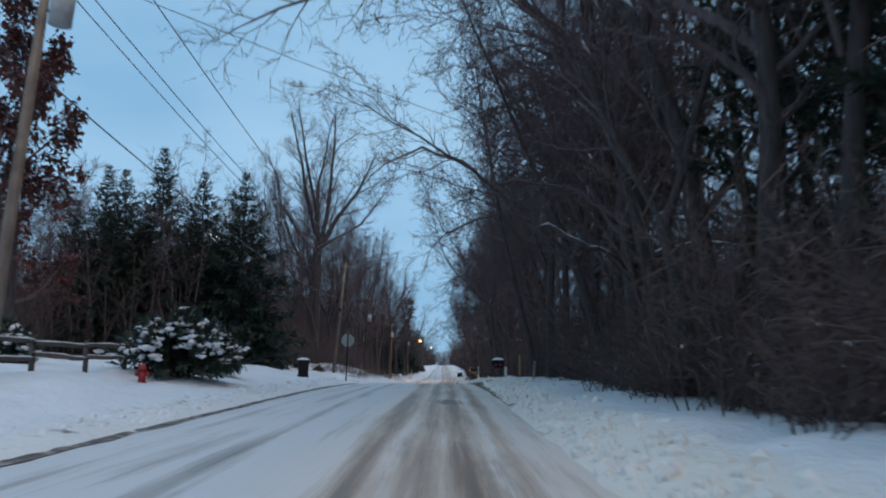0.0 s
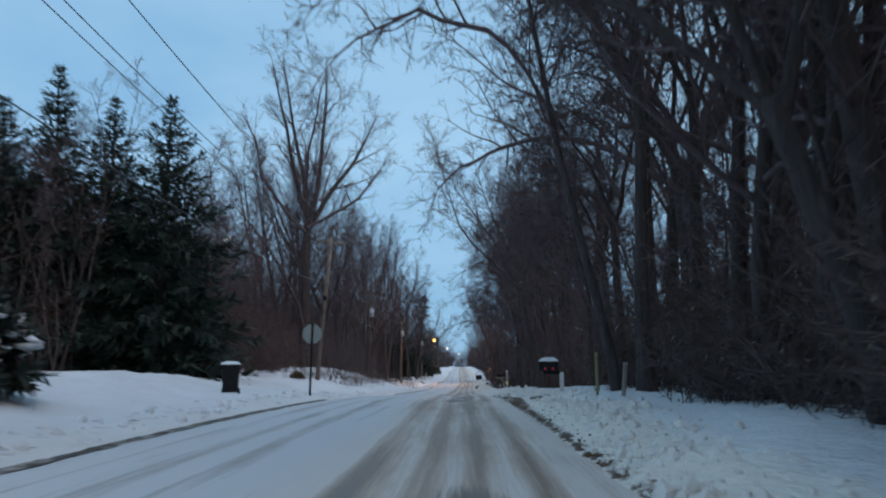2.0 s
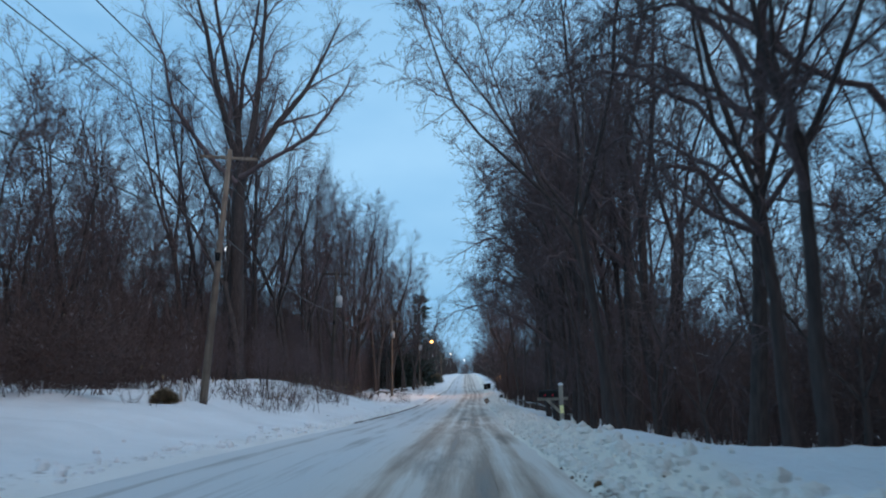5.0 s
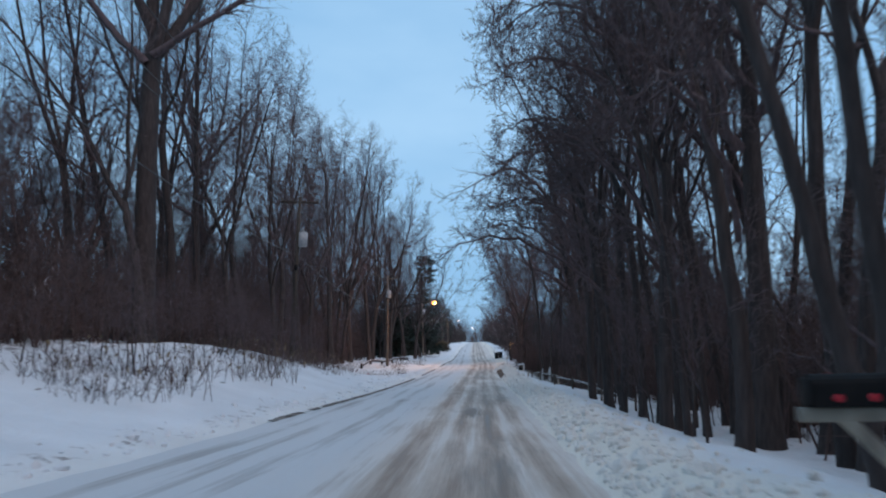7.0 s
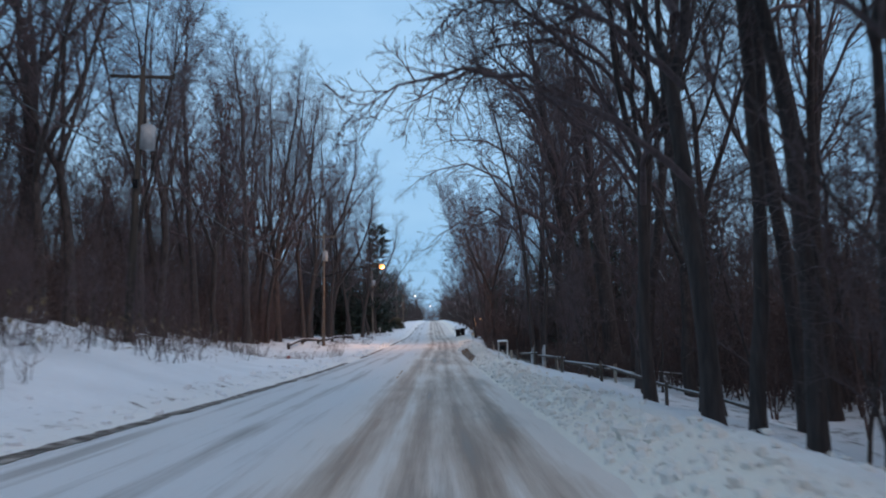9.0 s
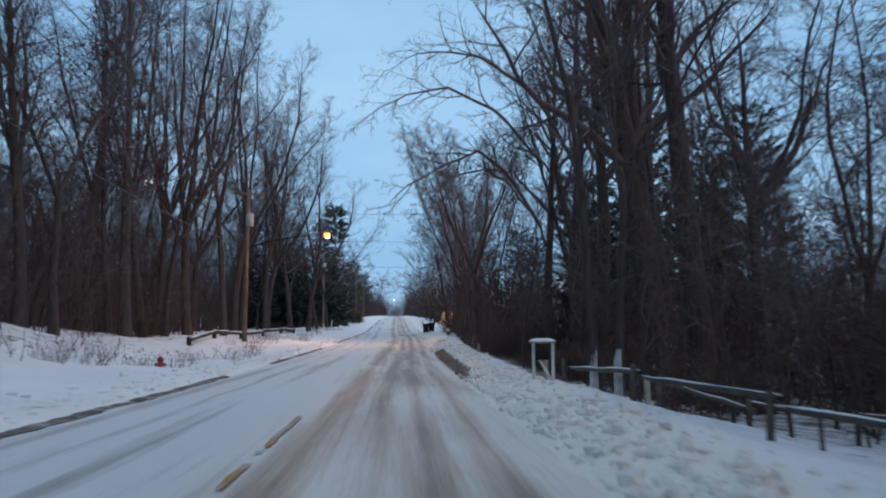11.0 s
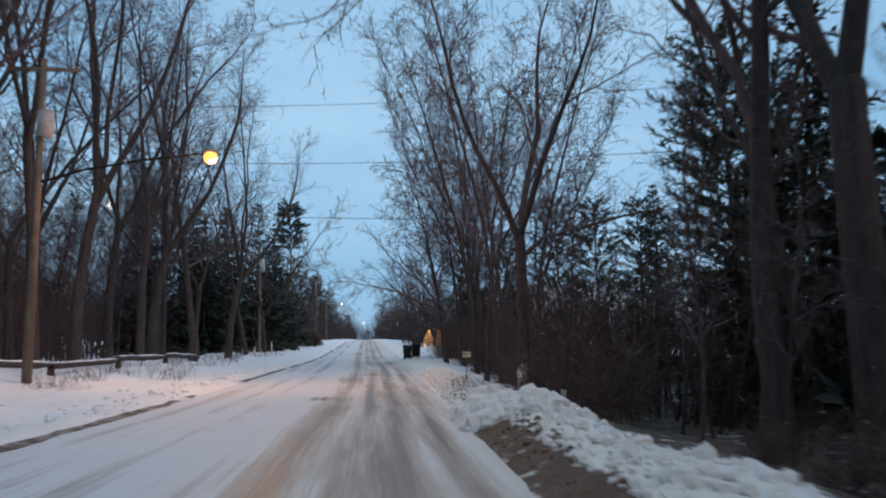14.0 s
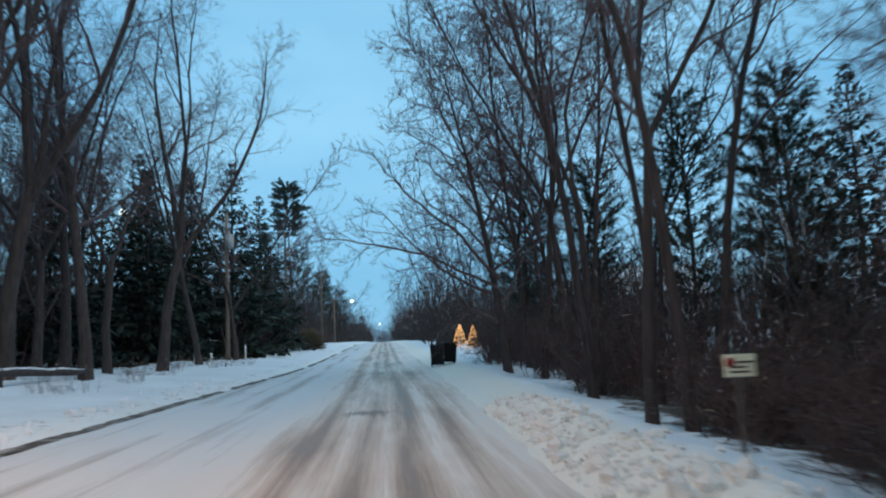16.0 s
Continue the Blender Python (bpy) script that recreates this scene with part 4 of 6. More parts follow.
SPRUCE_FAR = conifer(83, 14.0, 0.2, 4.2, 0.04, 32, 7, 44, "tall dark green spruce", coarse=1.7)
PINE = [
    conifer(91, 18, 0.24, 3.6, 0.16, 30, 7, 84, "tall dark pine with ragged boughs", pine=True),
    conifer(92, 25, 0.26, 3.0, 0.66, 16, 9, 150, "tall pine with a bare trunk and tufted top", pine=True),
]
ROADSIDE_R = "leafless roadside tree leaning out over the road"

# ---- key trees ----
G_R, G_L = "roadside trees along the woods", "trees in the wood across the road"


def own_tree(x, y, seed, h, r, clear, n_limb, ang, limb_len, fork=0, lean=(0, 0), label="", extra=(), bark_m=None, leafy=False, n=(7, 6, 3), lift=0.1, rot=0.0, group=G_R, wander=0.05, thick=1.4, splay=0.75):
    z = ground_z(x, y)
    ext = [([(px - x, py - y, pz - z) for px, py, pz in e[0]], *e[1:]) for e in extra]
    ob = bare_tree(seed, h, r, clear, n_limb, ang, limb_len, *n, lift=lift, fork=fork, lean=lean, label=label, extra=ext, bark_m=bark_m, leafy=leafy, wander=wander, thick=thick, splay=splay)
    ob.matrix_basis = pose(x, y, z - 0.05)
    ob["group"] = group
    return ob


# over the start of the road
own_tree(6.6, 17.0, 101, 19, 0.30, 0.30, 20, (0.5, 1.0), 0.34, lift=0.03, lean=(-0.05, 0.0), label=ROADSIDE_R,
         extra=[([(6.4, 17.0, 8.0), (4.0, 18.5, 10.4), (0.5, 19.5, 11.2), (-3.0, 20.5, 10.8), (-5.5, 21.0, 9.9)], 0.13)])
own_tree(6.4, 28.5, 102, 20, 0.32, 0.28, 22, (0.5, 1.0), 0.34, lift=0.03, lean=(-0.04, 0.0), label=ROADSIDE_R,
         extra=[([(6.2, 28.5, 6.2), (4.4, 29.0, 7.6), (2.4, 29.5, 8.0), (0.3, 30.0, 7.4)], 0.10), ([(6.3, 28.5, 5.0), (8.5, 28.0, 5.6), (11, 27.5, 5.4)], 0.14, 1), ([(6.3, 28.3, 4.2), (5.4, 26.6, 4.9), (4.3, 25.4, 5.1), (3.2, 25.0, 5.5), (2.2, 25.0, 5.9)], 0.10, 1)])
# the leaning tree and its tall neighbours beside the first mailbox
own_tree(4.95, 46.0, 103, 20, 0.17, 0.40, 18, (0.5, 0.95), 0.30, lift=0.04, lean=(-0.21, 0.0), label="leafless tree leaning over the snowy verge",
         extra=[([(3.2, 46, 9.6), (1.6, 46.2, 12.6), (-1.2, 46.6, 13.6), (-3.6, 47.0, 12.6), (-5.0, 47.0, 10.6)], 0.13)])
own_tree(5.6, 45.2, 104, 22, 0.26, 0.42, 18, (0.45, 0.85), 0.28, lean=(-0.03, 0.0), label=W)
own_tree(7.5, 52.4, 123, 24, 0.25, 0.5, 18, (0.4, 0.8), 0.26, fork=2, wander=0.02, label=W, bark_m=M_BARK2)
own_tree(9.0, 51.9, 105, 26, 0.66, 0.33, 22, (0.4, 0.8), 0.30, fork=3, label="very thick leafless tree with a dark furrowed trunk", bark_m=M_BARK2,
         extra=[([(8.9, 51.9, 8.3), (6.0, 53, 10.6), (4.0, 54, 11.4), (2.1, 54, 10.8), (0.6, 54, 10.2), (-0.6, 54, 9.4), (-1.3, 54, 7.8)], 0.15)])
own_tree(9.8, 45.4, 106, 24, 0.38, 0.30, 20, (0.5, 0.9), 0.30, label=W, bark_m=M_BARK2, extra=[([(9.8, 45.4, 6.0), (8.0, 45.0, 6.6), (6.8, 44.8, 8.2)], 0.16, 1)])
own_tree(10.2, 40.5, 107, 24, 0.40, 0.36, 20, (0.4, 0.8), 0.28, label=W, bark_m=M_BARK2)
own_tree(12.4, 71.0, 108, 24, 0.33, 0.56, 18, (0.4, 0.8), 0.24, fork=3, wander=0.03, bark_m=M_BARK2, label="tall dark leafless tree with one long limb reaching out",
         extra=[([(12.3, 71, 8.4), (11.6, 71, 9.6), (9.8, 71, 10.2), (7.7, 71, 12.2), (6.2, 71, 14.0), (5.4, 71, 15.6)], 0.15)])
own_tree(6.0, 79.8, 120, 22, 0.17, 0.40, 18, (0.4, 0.8), 0.26, fork=2, lean=(-0.15, 0), wander=0.05, bark_m=M_BARK2, label="dark leafless tree leaning over the verge")
own_tree(5.1, 77.2, 121, 22, 0.15, 0.36, 18, (0.4, 0.8), 0.25, fork=3, lean=(-0.06, 0), wander=0.06, bark_m=M_BARK2, label="dark leafless tree forking beside the verge")
own_tree(9.2, 88.8, 122, 24, 0.24, 0.50, 18, (0.35, 0.75), 0.25, fork=2, lean=(-0.05, 0), wander=0.06, bark_m=M_BARK2, label="dark leafless tree leaning over the verge")
own_tree(9.2, 94.9, 110, 25, 0.47, 0.40, 20, (0.45, 0.85), 0.30, label=W, bark_m=M_BARK2)
own_tree(11.6, 99.5, 111, 25, 0.32, 0.36, 20, (0.4, 0.8), 0.28, lean=(-0.12, 0), label="leafless tree leaning towards the road", bark_m=M_BARK2)
own_tree(9.75, 139.2, 112, 24, 0.57, 0.36, 20, (0.45, 0.85), 0.3, lean=(-0.16, 0), wander=0.02, bark_m=M_BARK2, label="leafless tree with a limb arching over the road",
         extra=[([(9.0, 139.2, 4.6), (8.3, 139, 5.7), (7.7, 139, 7.5), (7.4, 139, 9.6)], 0.17), ([(8.3, 139, 8.5), (7.7, 139, 11.8), (6.2, 139, 15.0), (3.5, 139, 17.0), (0.4, 139, 15.5), (-2.0, 139, 13.8)], 0.24)])
own_tree(9.4, 160.6, 113, 23, 0.32, 0.42, 18, (0.45, 0.85), 0.28, lean=(-0.035, 0), bark_m=M_BARK2, label="leafless tree with a bowed limb arching over the road",
         extra=[([(9.2, 160.6, 5.6), (8.9, 160.6, 6.74), (7.95, 160.6, 8.3), (7.0, 160.6, 9.95), (5.3, 160.6, 11.2), (3.3, 160.6, 10.4), (1.1, 160.6, 9.1), (-0.4, 160.6, 7.6)], 0.19),
                ([(8.6, 160.8, 7.4), (7.2, 160.9, 9.3), (5.6, 161, 10.2), (3.7, 161, 9.7), (2.2, 161, 8.2)], 0.11),
                ([(9.1, 160.6, 10.5), (6.6, 161, 13.6), (3.6, 161, 15.2), (0.6, 161, 14.6), (-2.0, 161, 12.8)], 0.13)])
own_tree(10.9, 159.2, 114, 25, 0.50, 0.34, 20, (0.4, 0.8), 0.28, fork=2, label="thick double-stemmed leafless tree", bark_m=M_BARK2,
         extra=[([(10.8, 159.2, 10.0), (8.6, 159.5, 14.4), (5.4, 160, 16.8), (2.2, 160, 17.2), (-0.4, 160, 15.8)], 0.14)])
own_tree(10.4, 152.8, 115, 25, 0.44, 0.40, 20, (0.4, 0.8), 0.28, label=W, bark_m=M_BARK2,
         extra=[([(10.4, 152.8, 2.2), (11.3, 152.8, 3.0), (12.6, 153, 3.3), (13.6, 153, 3.05), (14.2, 153, 2.6)], 0.05, 1)])
own_tree(11.2, 144.6, 116, 25, 0.52, 0.40, 20, (0.4, 0.8), 0.28, lean=(-0.06, 0), label="thick leafless tree leaning a little over the fence", bark_m=M_BARK2)
own_tree(10.9, 138.8, 117, 24, 0.54, 0.45, 18, (0.4, 0.8), 0.28, lean=(-0.11, 0), wander=0.02, label="leafless tree leaning a little over the fence", bark_m=M_BARK2)
own_tree(11.1, 134.8, 124, 13, 0.24, 0.40, 6, (0.5, 0.9), 0.26, wander=0.03, bark_m=M_BARK2, n=(5, 5, 3), label="low leafless tree forking into two crooked limbs",
         extra=[([(11.2, 134.8, 4.3), (12.4, 134.8, 6.3), (13.0, 134.8, 7.8), (13.6, 134.8, 9.6)], 0.14), ([(11.2, 134.8, 4.5), (10.9, 134.8, 5.6), (9.9, 134.8, 6.9), (9.4, 134.8, 8.5), (9.2, 134.8, 10.4)], 0.11)])
own_tree(6.1, 172.0, 118, 18, 0.25, 0.33, 14, (0.35, 0.7), 0.24, fork=3, bark_m=M_BARK2, wander=0.012, label="leafless tree with snow plastered on the foot of its trunk",
         extra=[([(6.2, 172.0, 4.0), (6.8, 172.0, 4.5), (8.2, 172.0, 4.9), (10.0, 172.0, 5.4), (11.8, 172.2, 5.6)], 0.10)])
own_tree(5.6, 196.0, 119, 13, 0.16, 0.16, 18, (0.6, 1.1), 0.42, lift=0.03, lean=(-0.08, 0), label="low leafless tree reaching out over the verge",
         extra=[([(5.4, 196, 3.2), (3.8, 196, 5.0), (2.2, 196, 6.4), (0.9, 196, 8.0)], 0.08), ([(5.5, 196, 2.8), (3.0, 196.5, 4.2), (0.2, 197, 4.9), (-1.4, 197, 5.2)], 0.06)])
for i, (x, y) in enumerate(((6.5, 180.0), (5.9, 180.4), (7.4, 184.6), (6.8, 187.5), (8.6, 184.0), (6.9, 192.0), (8.2, 193.5), (6.4, 193.6), (6.2, 186.0), (11.0, 195.5), (6.8, 199.0), (8.4, 201.0), (10.0, 203.5), (7.6, 205.5), (9.4, 208.0), (12.0, 200.0), (11.2, 210.0))):
    set_down(SLIM[i % 2], x, y, 47 * i, (1.0, 1.1, 0.9, 1.15)[i % 4], group=G_R, lean=((1, -1, 0)[i % 3], (-2, 1, 2, -1)[i % 4]))
FEET = ((7.1, 103.7), (7.3, 101.5), (7.5, 99.2), (8.1, 97.6), (7.3, 109.8), (6.5, 105.1), (6.3, 92.7), (8.2, 121.5), (9.8, 118.0))
for i, (x, y) in enumerate(FEET):
    set_down(DARK[i % 3], x, y, (8, -62, 95, -10, 40, 170)[i % 6], (0.62, 0.40, 0.70, 0.48, 0.58)[i % 5], group=G_R, stretch=(1.5, 2.0, 1.36, 1.8, 1.5)[i % 5], lean=((2, -3, 0)[i % 3], (2, -2, 4, -1, 0)[i % 5]))
for i, (x, y) in enumerate(((-10.5, 200.0), (-9.4, 207.5), (-12.0, 193.0), (-9.0, 214.0), (-13.5, 203.0), (-12.5, 197.5), (-14.5, 209.0), (-11.2, 205.0), (-15.5, 216.0))):
    set_down(FULL[(1, 3, 0, 2, 4, 3, 1, 4, 2)[i]], x, y, 83 * i, (0.85, 0.8, 0.9, 0.75, 0.9, 0.95, 0.9, 0.85, 0.95)[i], group=G_L)

# across the road
own_tree(-16.1, 109.6, 131, 36, 0.60, 0.46, 36, (0.35, 0.7), 0.19, fork=5, wander=0.015, label="very tall thick leafless oak with great ascending limbs", bark_m=M_BARK2, group=G_L, n=(8, 7, 3), lift=0.08, splay=0.7,
         extra=[([(-16.2, 109.6, 16.6), (-18.2, 109.2, 18.6), (-20.6, 108.4, 22.4), (-21.4, 107.9, 26.6), (-23.0, 107.8, 29.5)], 0.24), ([(-15.9, 109.6, 17.0), (-13.4, 109.2, 18.2), (-10.4, 109.0, 20.0), (-8.4, 109.0, 22.6), (-7.4, 109.0, 24.6)], 0.22)])
own_tree(-22.6, 136.9, 136, 30, 0.36, 0.54, 24, (0.35, 0.7), 0.22, fork=4, wander=0.02, label="tall leafless tree with a vase of limbs", group=G_L, bark_m=M_BARK2)
own_tree(-17.7, 118.1, 137, 27, 0.30, 0.50, 20, (0.4, 0.75), 0.24, fork=3, wander=0.04, label="tall leafless forest tree with dark bark", group=G_L, bark_m=M_BARK2)
own_tree(-16.9, 170.5, 138, 29, 0.30, 0.34, 24, (0.35, 0.7), 0.24, fork=4, wander=0.05, lean=(-0.03, 0), label="tall leafless tree with a fan of ascending limbs", group=G_L)
own_tree(-15.5, 177.0, 139, 30, 0.36, 0.30, 26, (0.3, 0.7), 0.25, fork=5, wander=0.04, label="great leafless tree with a fan of ascending limbs", group=G_L)
own_tree(-18.0, 166.7, 133, 24, 0.26, 0.35, 18, (0.4, 0.75), 0.26, label="tree still holding some dry red leaves", leafy=0.2, group=G_L)
own_tree(-20.6, 41.0, 134, 17, 0.30, 0.16, 16, (0.5, 1.0), 0.30, label="oak still holding its dark red leaves", leafy=True, group=G_L, n=(8, 7, 4))
own_tree(-18.5, 60.0, 135, 12, 0.15, 0.35, 12, (0.3, 0.6), 0.24, fork=2, label="pale forked leafless tree before the spruces", bark_m=M_PALEBARK, group=G_L)
for i, (x, y, k) in enumerate(((-22.2, 127.9, 3), (-21.3, 133.0, 3), (-18.7, 125.6, 1), (-21.6, 172.4, 1), (-19.2, 165.1, 0), (-16.7, 173.5, 2), (-13.6, 181.5, 0), (-19.6, 195.5, 3), (-15.8, 152.0, 4), (-16.8, 143.5, 2), (-20.5, 111.0, 0), (-14.0, 188.0, 3))):
    set_down(FULL[k], x, y, 71 * i, (0.95, 0.88, 0.97)[i % 3], stretch=1.25, group=G_L, lean=(0, (2, -2, 0)[i % 3]))
for i, (x, y, top) in enumerate(((-14.4, 60.3, 14.4), (-20.4, 61.8, 16.3), (-22.5, 61.5, 14.8), (-25.6, 64.7, 15.8), (-17.5, 61.9, 14.6), (-19.4, 66.5, 12.5), (-23.8, 68.0, 13.5), (-28.5, 66.0, 13.5), (-15.8, 66.0, 11.5))):
    z = ground_z(x, y)
    set_down(SPRUCE[i % 2], x, y, 63 * i, 1.1 * (top - z) / (13.5, 14.5)[i % 2], group="row of tall spruces")
for i, (x, y, top) in enumerate(((-17.0, 214.0, 13.0), (-15.0, 224.0, 14.5), (-10.6, 233.0, 15.6), (-12.8, 228.0, 14.2), (-14.5, 238.0, 16.0), (-10.2, 247.0, 15.0), (-12.0, 262.0, 14.5), (-19.5, 230.0, 14.0), (-13.6, 221.0, 12.5), (-16.8, 233.0, 15.0))):
    set_down(SPRUCE_FAR, x, y, 81 * i, top / 14.0, group="spruces by the far bend")
set_down(PINE[1], -11.5, 290.0, 20, 0.96, group="far pines", z=1.8)
for i, (x, y, k) in enumerate(((-13.0, 312.0, 0.9), (-10.0, 330.0, 0.75), (-11.5, 352.0, 0.85), (-9.0, 372.0, 0.7))):
    set_down(PINE[0], x, y, 50 * i, k, group="far pines")
for i, (x, y, k) in enumerate(((13.6, 190.0, 0.55), (19.0, 196.0, 0.85), (13.0, 197.0, 0.6), (24.0, 190.0, 0.9), (33.4, 199.8, 1.05), (32.0, 193.0, 1.1), (22.0, 208.0, 0.7), (17.5, 178.0, 0.8), (24.5, 166.0, 0.95), (25.0, 176.0, 1.0), (19.0, 162.0, 0.85), (9.6, 213.0, 0.5), (8.6, 209.5, 0.55), (11.4, 206.0, 0.5), (10.4, 201.0, 0.5))):
    set_down((PINE[0], SPRUCE_FAR)[i % 2], x, y, 57 * i, k, group="evergreens behind the roadside trees")

for i, (x, y, k) in enumerate(((16.2, 177.5, 0.8), (13.4, 171.0, 0.75), (22.0, 184.0, 0.9))):
    set_down(PINE[0], x, y, 40 * i, k, group="evergreens behind the roadside trees")
for i, (x, y, k) in enumerate(((9.2, 13.5, 0.9), (11.8, 18.5, 1.0), (9.0, 22.5, 0.75), (13.5, 25.0, 0.95))):
    set_down(PINE[0], x, y, 77 * i, k, group="evergreens behind the roadside trees")
for i in range(4):
    set_down(SHRUB[2], 6.6 + rnd.uniform(0, 2.0), 145 + i * 4.4, rnd.uniform(0, 360), rnd.uniform(0.3, 0.45), group="low brush below the verge")
for i in range(22):
    set_down(SHRUB[i % 3], 6.6 + rnd.uniform(0, 2.2), 165 + i * 2.2, rnd.uniform(0, 360), rnd.uniform(0.45, 0.75), group="low brush below the verge")
for i in range(16):
    set_down(SHRUB[2], 7.4 + rnd.uniform(0, 4.0), 132 + i * 3.4, rnd.uniform(0, 360), rnd.uniform(0.45, 0.85), group="low brush below the verge")
for i, (x, y) in enumerate(((7.4, 11.0), (7.6, 23.5), (7.2, 34.5), (9.4, 119.0))):
    set_down(SPREAD[i % 2], x, y, 170 + 40 * (i % 4) if i % 2 else 12 * (i % 3), (0.95, 1.0, 0.9)[i % 3], group=G_R)
# long limbs reaching over the road, and brush leaning onto the verge
for i, (x, y) in enumerate(((6.0, 20.5), (6.6, 38.0), (6.0, 31.5), (6.5, 35.0))):
    set_down(SPREAD[(i + 1) % 2], x, y, 25 * (i % 5) - 40, (0.92, 1.02, 0.97)[i % 3], group=G_R, lean=(0, -4))
for i in range(21):
    set_down(SHRUB[(2, 0, 2)[i % 3]], 6.0 + rnd.uniform(-0.4, 0.9), 2.5 + i * 1.9, rnd.uniform(0, 360), rnd.uniform(0.55, 0.9), group="roadside thicket")
for i, (x, y, k) in enumerate(((7.2, 60.0, 0.95), (7.4, 67.5, 1.0), (6.9, 15.0, 1.0), (6.9, 56.5, 1.0), (6.8, 64.0, 0.95), (7.6, 36.5, 1.0), (6.6, 88.5, 1.12), (7.4, 100.5, 1.12), (6.6, 97.0, 1.0), (6.2, 106.7, 1.12), (6.2, 112.1, 1.1), (7.6, 119.0, 1.05), (8.8, 206.0, 0.8), (9.6, 214.0, 0.9))):
    set_down(OVERHANG[i % 3], x, y, (10, -25, 30, -5)[i % 4], k, group=G_R, lean=((1, -2, 2)[i % 3], (0, -2, 1, 2)[i % 4]))
for i, (x, y, k) in enumerate(((7.2, 41.5, 1.0), (7.8, 47.5, 1.1), (8.6, 54.0, 1.1), (7.4, 35.5, 1.05))):
    set_down(OVERHANG[2], x, y, (20, -20, 5, -35)[i], k, group=G_R)
for i in range(46):
    y = 50 + i * 0.85 + rnd.uniform(-1, 1)
    set_down(YOUNG[i % 2], (18.0 if y < 66 else 12.5) + 18 * rnd.random(), y, rnd.uniform(0, 360), rnd.uniform(0.75, 1.15), group="young trees in the wood", lean=(rnd.uniform(-5, 5), rnd.uniform(-5, 5)))
for i in range(80):
    y = 62 + i * 2.0 + rnd.uniform(-1, 1)
    set_down(YOUNG[i % 2], -16.5 - 18 * rnd.random(), y, rnd.uniform(0, 360), rnd.uniform(0.75, 1.15), group="young trees in the wood", lean=(rnd.uniform(-5, 5), rnd.uniform(-5, 5)))
for i in range(44):
    y = 88 + i * 1.55 + rnd.uniform(-0.6, 0.6)
    set_down(YOUNG[i % 2], 10.5 + 11 * rnd.random(), y, rnd.uniform(0, 360), rnd.uniform(0.5, 0.8), group="young trees in the wood", lean=(rnd.uniform(-5, 5), rnd.uniform(-5, 5)))
for i, (x, y, k) in enumerate(((9.6, 29.0, 0.95), (9.4, 36.5, 0.9), (8.0, 41.0, 1.0), (8.4, 44.5, 1.0), (8.8, 49.0, 0.95), (9.4, 56.5, 1.0), (9.8, 62.0, 1.0), (9.2, 68.0, 0.9), (8.2, 85.0, 0.95), (8.8, 102.0, 0.9), (8.6, 74.0, 0.85), (9.0, 80.0, 0.9))):
    set_down(YOUNG[i % 2], x, y, 67 * i, k, group="young trees at the edge of the wood", lean=(0, (-4, 2, -2)[i % 3]))
for i, (x, y) in enumerate(((9.5, 99.0), (10.6, 104.0), (9.0, 108.5), (11.2, 112.0), (10.4, 93.5), (9.2, 88.0))):
    set_down(DARK[(i + 1) % 3], x, y, 50 * i, (0.66, 0.8, 0.72)[i % 3], group=G_R, stretch=1.25, lean=((2, -3, 0)[i % 3], (2, -2, 3)[i % 3]))
for i, (x, y, k) in enumerate(((12.8, 148.5, 0.95), (14.2, 156.0, 1.0), (12.6, 164.5, 0.9))):
    set_down(FULL[i % 5], x, y, 110 * i, k, group=G_R)
for i, (x, y, k) in enumerate(((14.9, 168.5, 1.05), (15.6, 160.5, 1.2))):
    set_down(SPRUCE_FAR, x, y, 70 * i, k, group="evergreens behind the roadside trees")
# ---- the woods, right ----
for i in range(36):
    y = 4 + i * 4.3 + rnd.uniform(-2, 2)
    if (y > 96 or 62 < y < 96) and i % 2 or 76 < y < 90:
        continue
    x = 7.5 + rnd.uniform(0, 6.5) + (1.0 if y < 40 else 0)
    if y > 112 and i % 4 or 88 < y < 112:
        continue
    if 146 < y < 166 or 170 < y < 178:
        x += 4
    if 112 < y < 136:
        x += 9
    if 160 < y < 202 or 48 < y < 63:
        continue
    set_down(rnd.choice(FULL), x, y, rnd.uniform(0, 360), rnd.uniform(0.78, 1.0), group=G_R, lean=(rnd.uniform(-3, 3), rnd.uniform(-7, 3)))
for i in range(120):
    y = -6 + i * 1.7 + rnd.uniform(-2, 2)
    if y > 158 and i % 5 or y > 84 and i % 4:
        continue
    set_down(MID[i % 5], 12.5 + 30 * rnd.random() ** 1.3, y, rnd.uniform(0, 360), rnd.uniform(0.7, 1.0), group=G_R, lean=(rnd.uniform(-4, 4), rnd.uniform(-5, 4)))
for i in range(26):
    y = 214 + i * (9 + 0.5 * i) + rnd.uniform(-3, 3)
    if y < 246:
        continue
    set_down(FAR[i % 2], rnd.uniform(6.8, 11), y, rnd.uniform(0, 360), rnd.uniform(0.55, 0.8), group="far trees by the road")
for i in range(26):
    y = 88 + i * 3.4 + rnd.uniform(-1.5, 1.5)
    set_down(rnd.choice(SAPLING), rnd.uniform(5.6, 8.5), y, rnd.uniform(0, 360), rnd.uniform(0.7, 1.2), group="saplings by the rail fence")
for i in range(28):
    y = 1 + i * 2.0
    set_down(SHRUB[i % 3], (6.9 if y < 30 else 7.8) + rnd.uniform(-0.6, 1.6), y, rnd.uniform(0, 360), rnd.uniform(0.8, 1.15), group="roadside thicket")
for i in range(23):
    y = 60 + i * 4.6 + rnd.uniform(-2, 2)
    set_down(SHRUB[i % 2], rnd.uniform(12.5, 17), y, rnd.uniform(0, 360), rnd.uniform(0.8, 1.2), group="thickets in the wood")
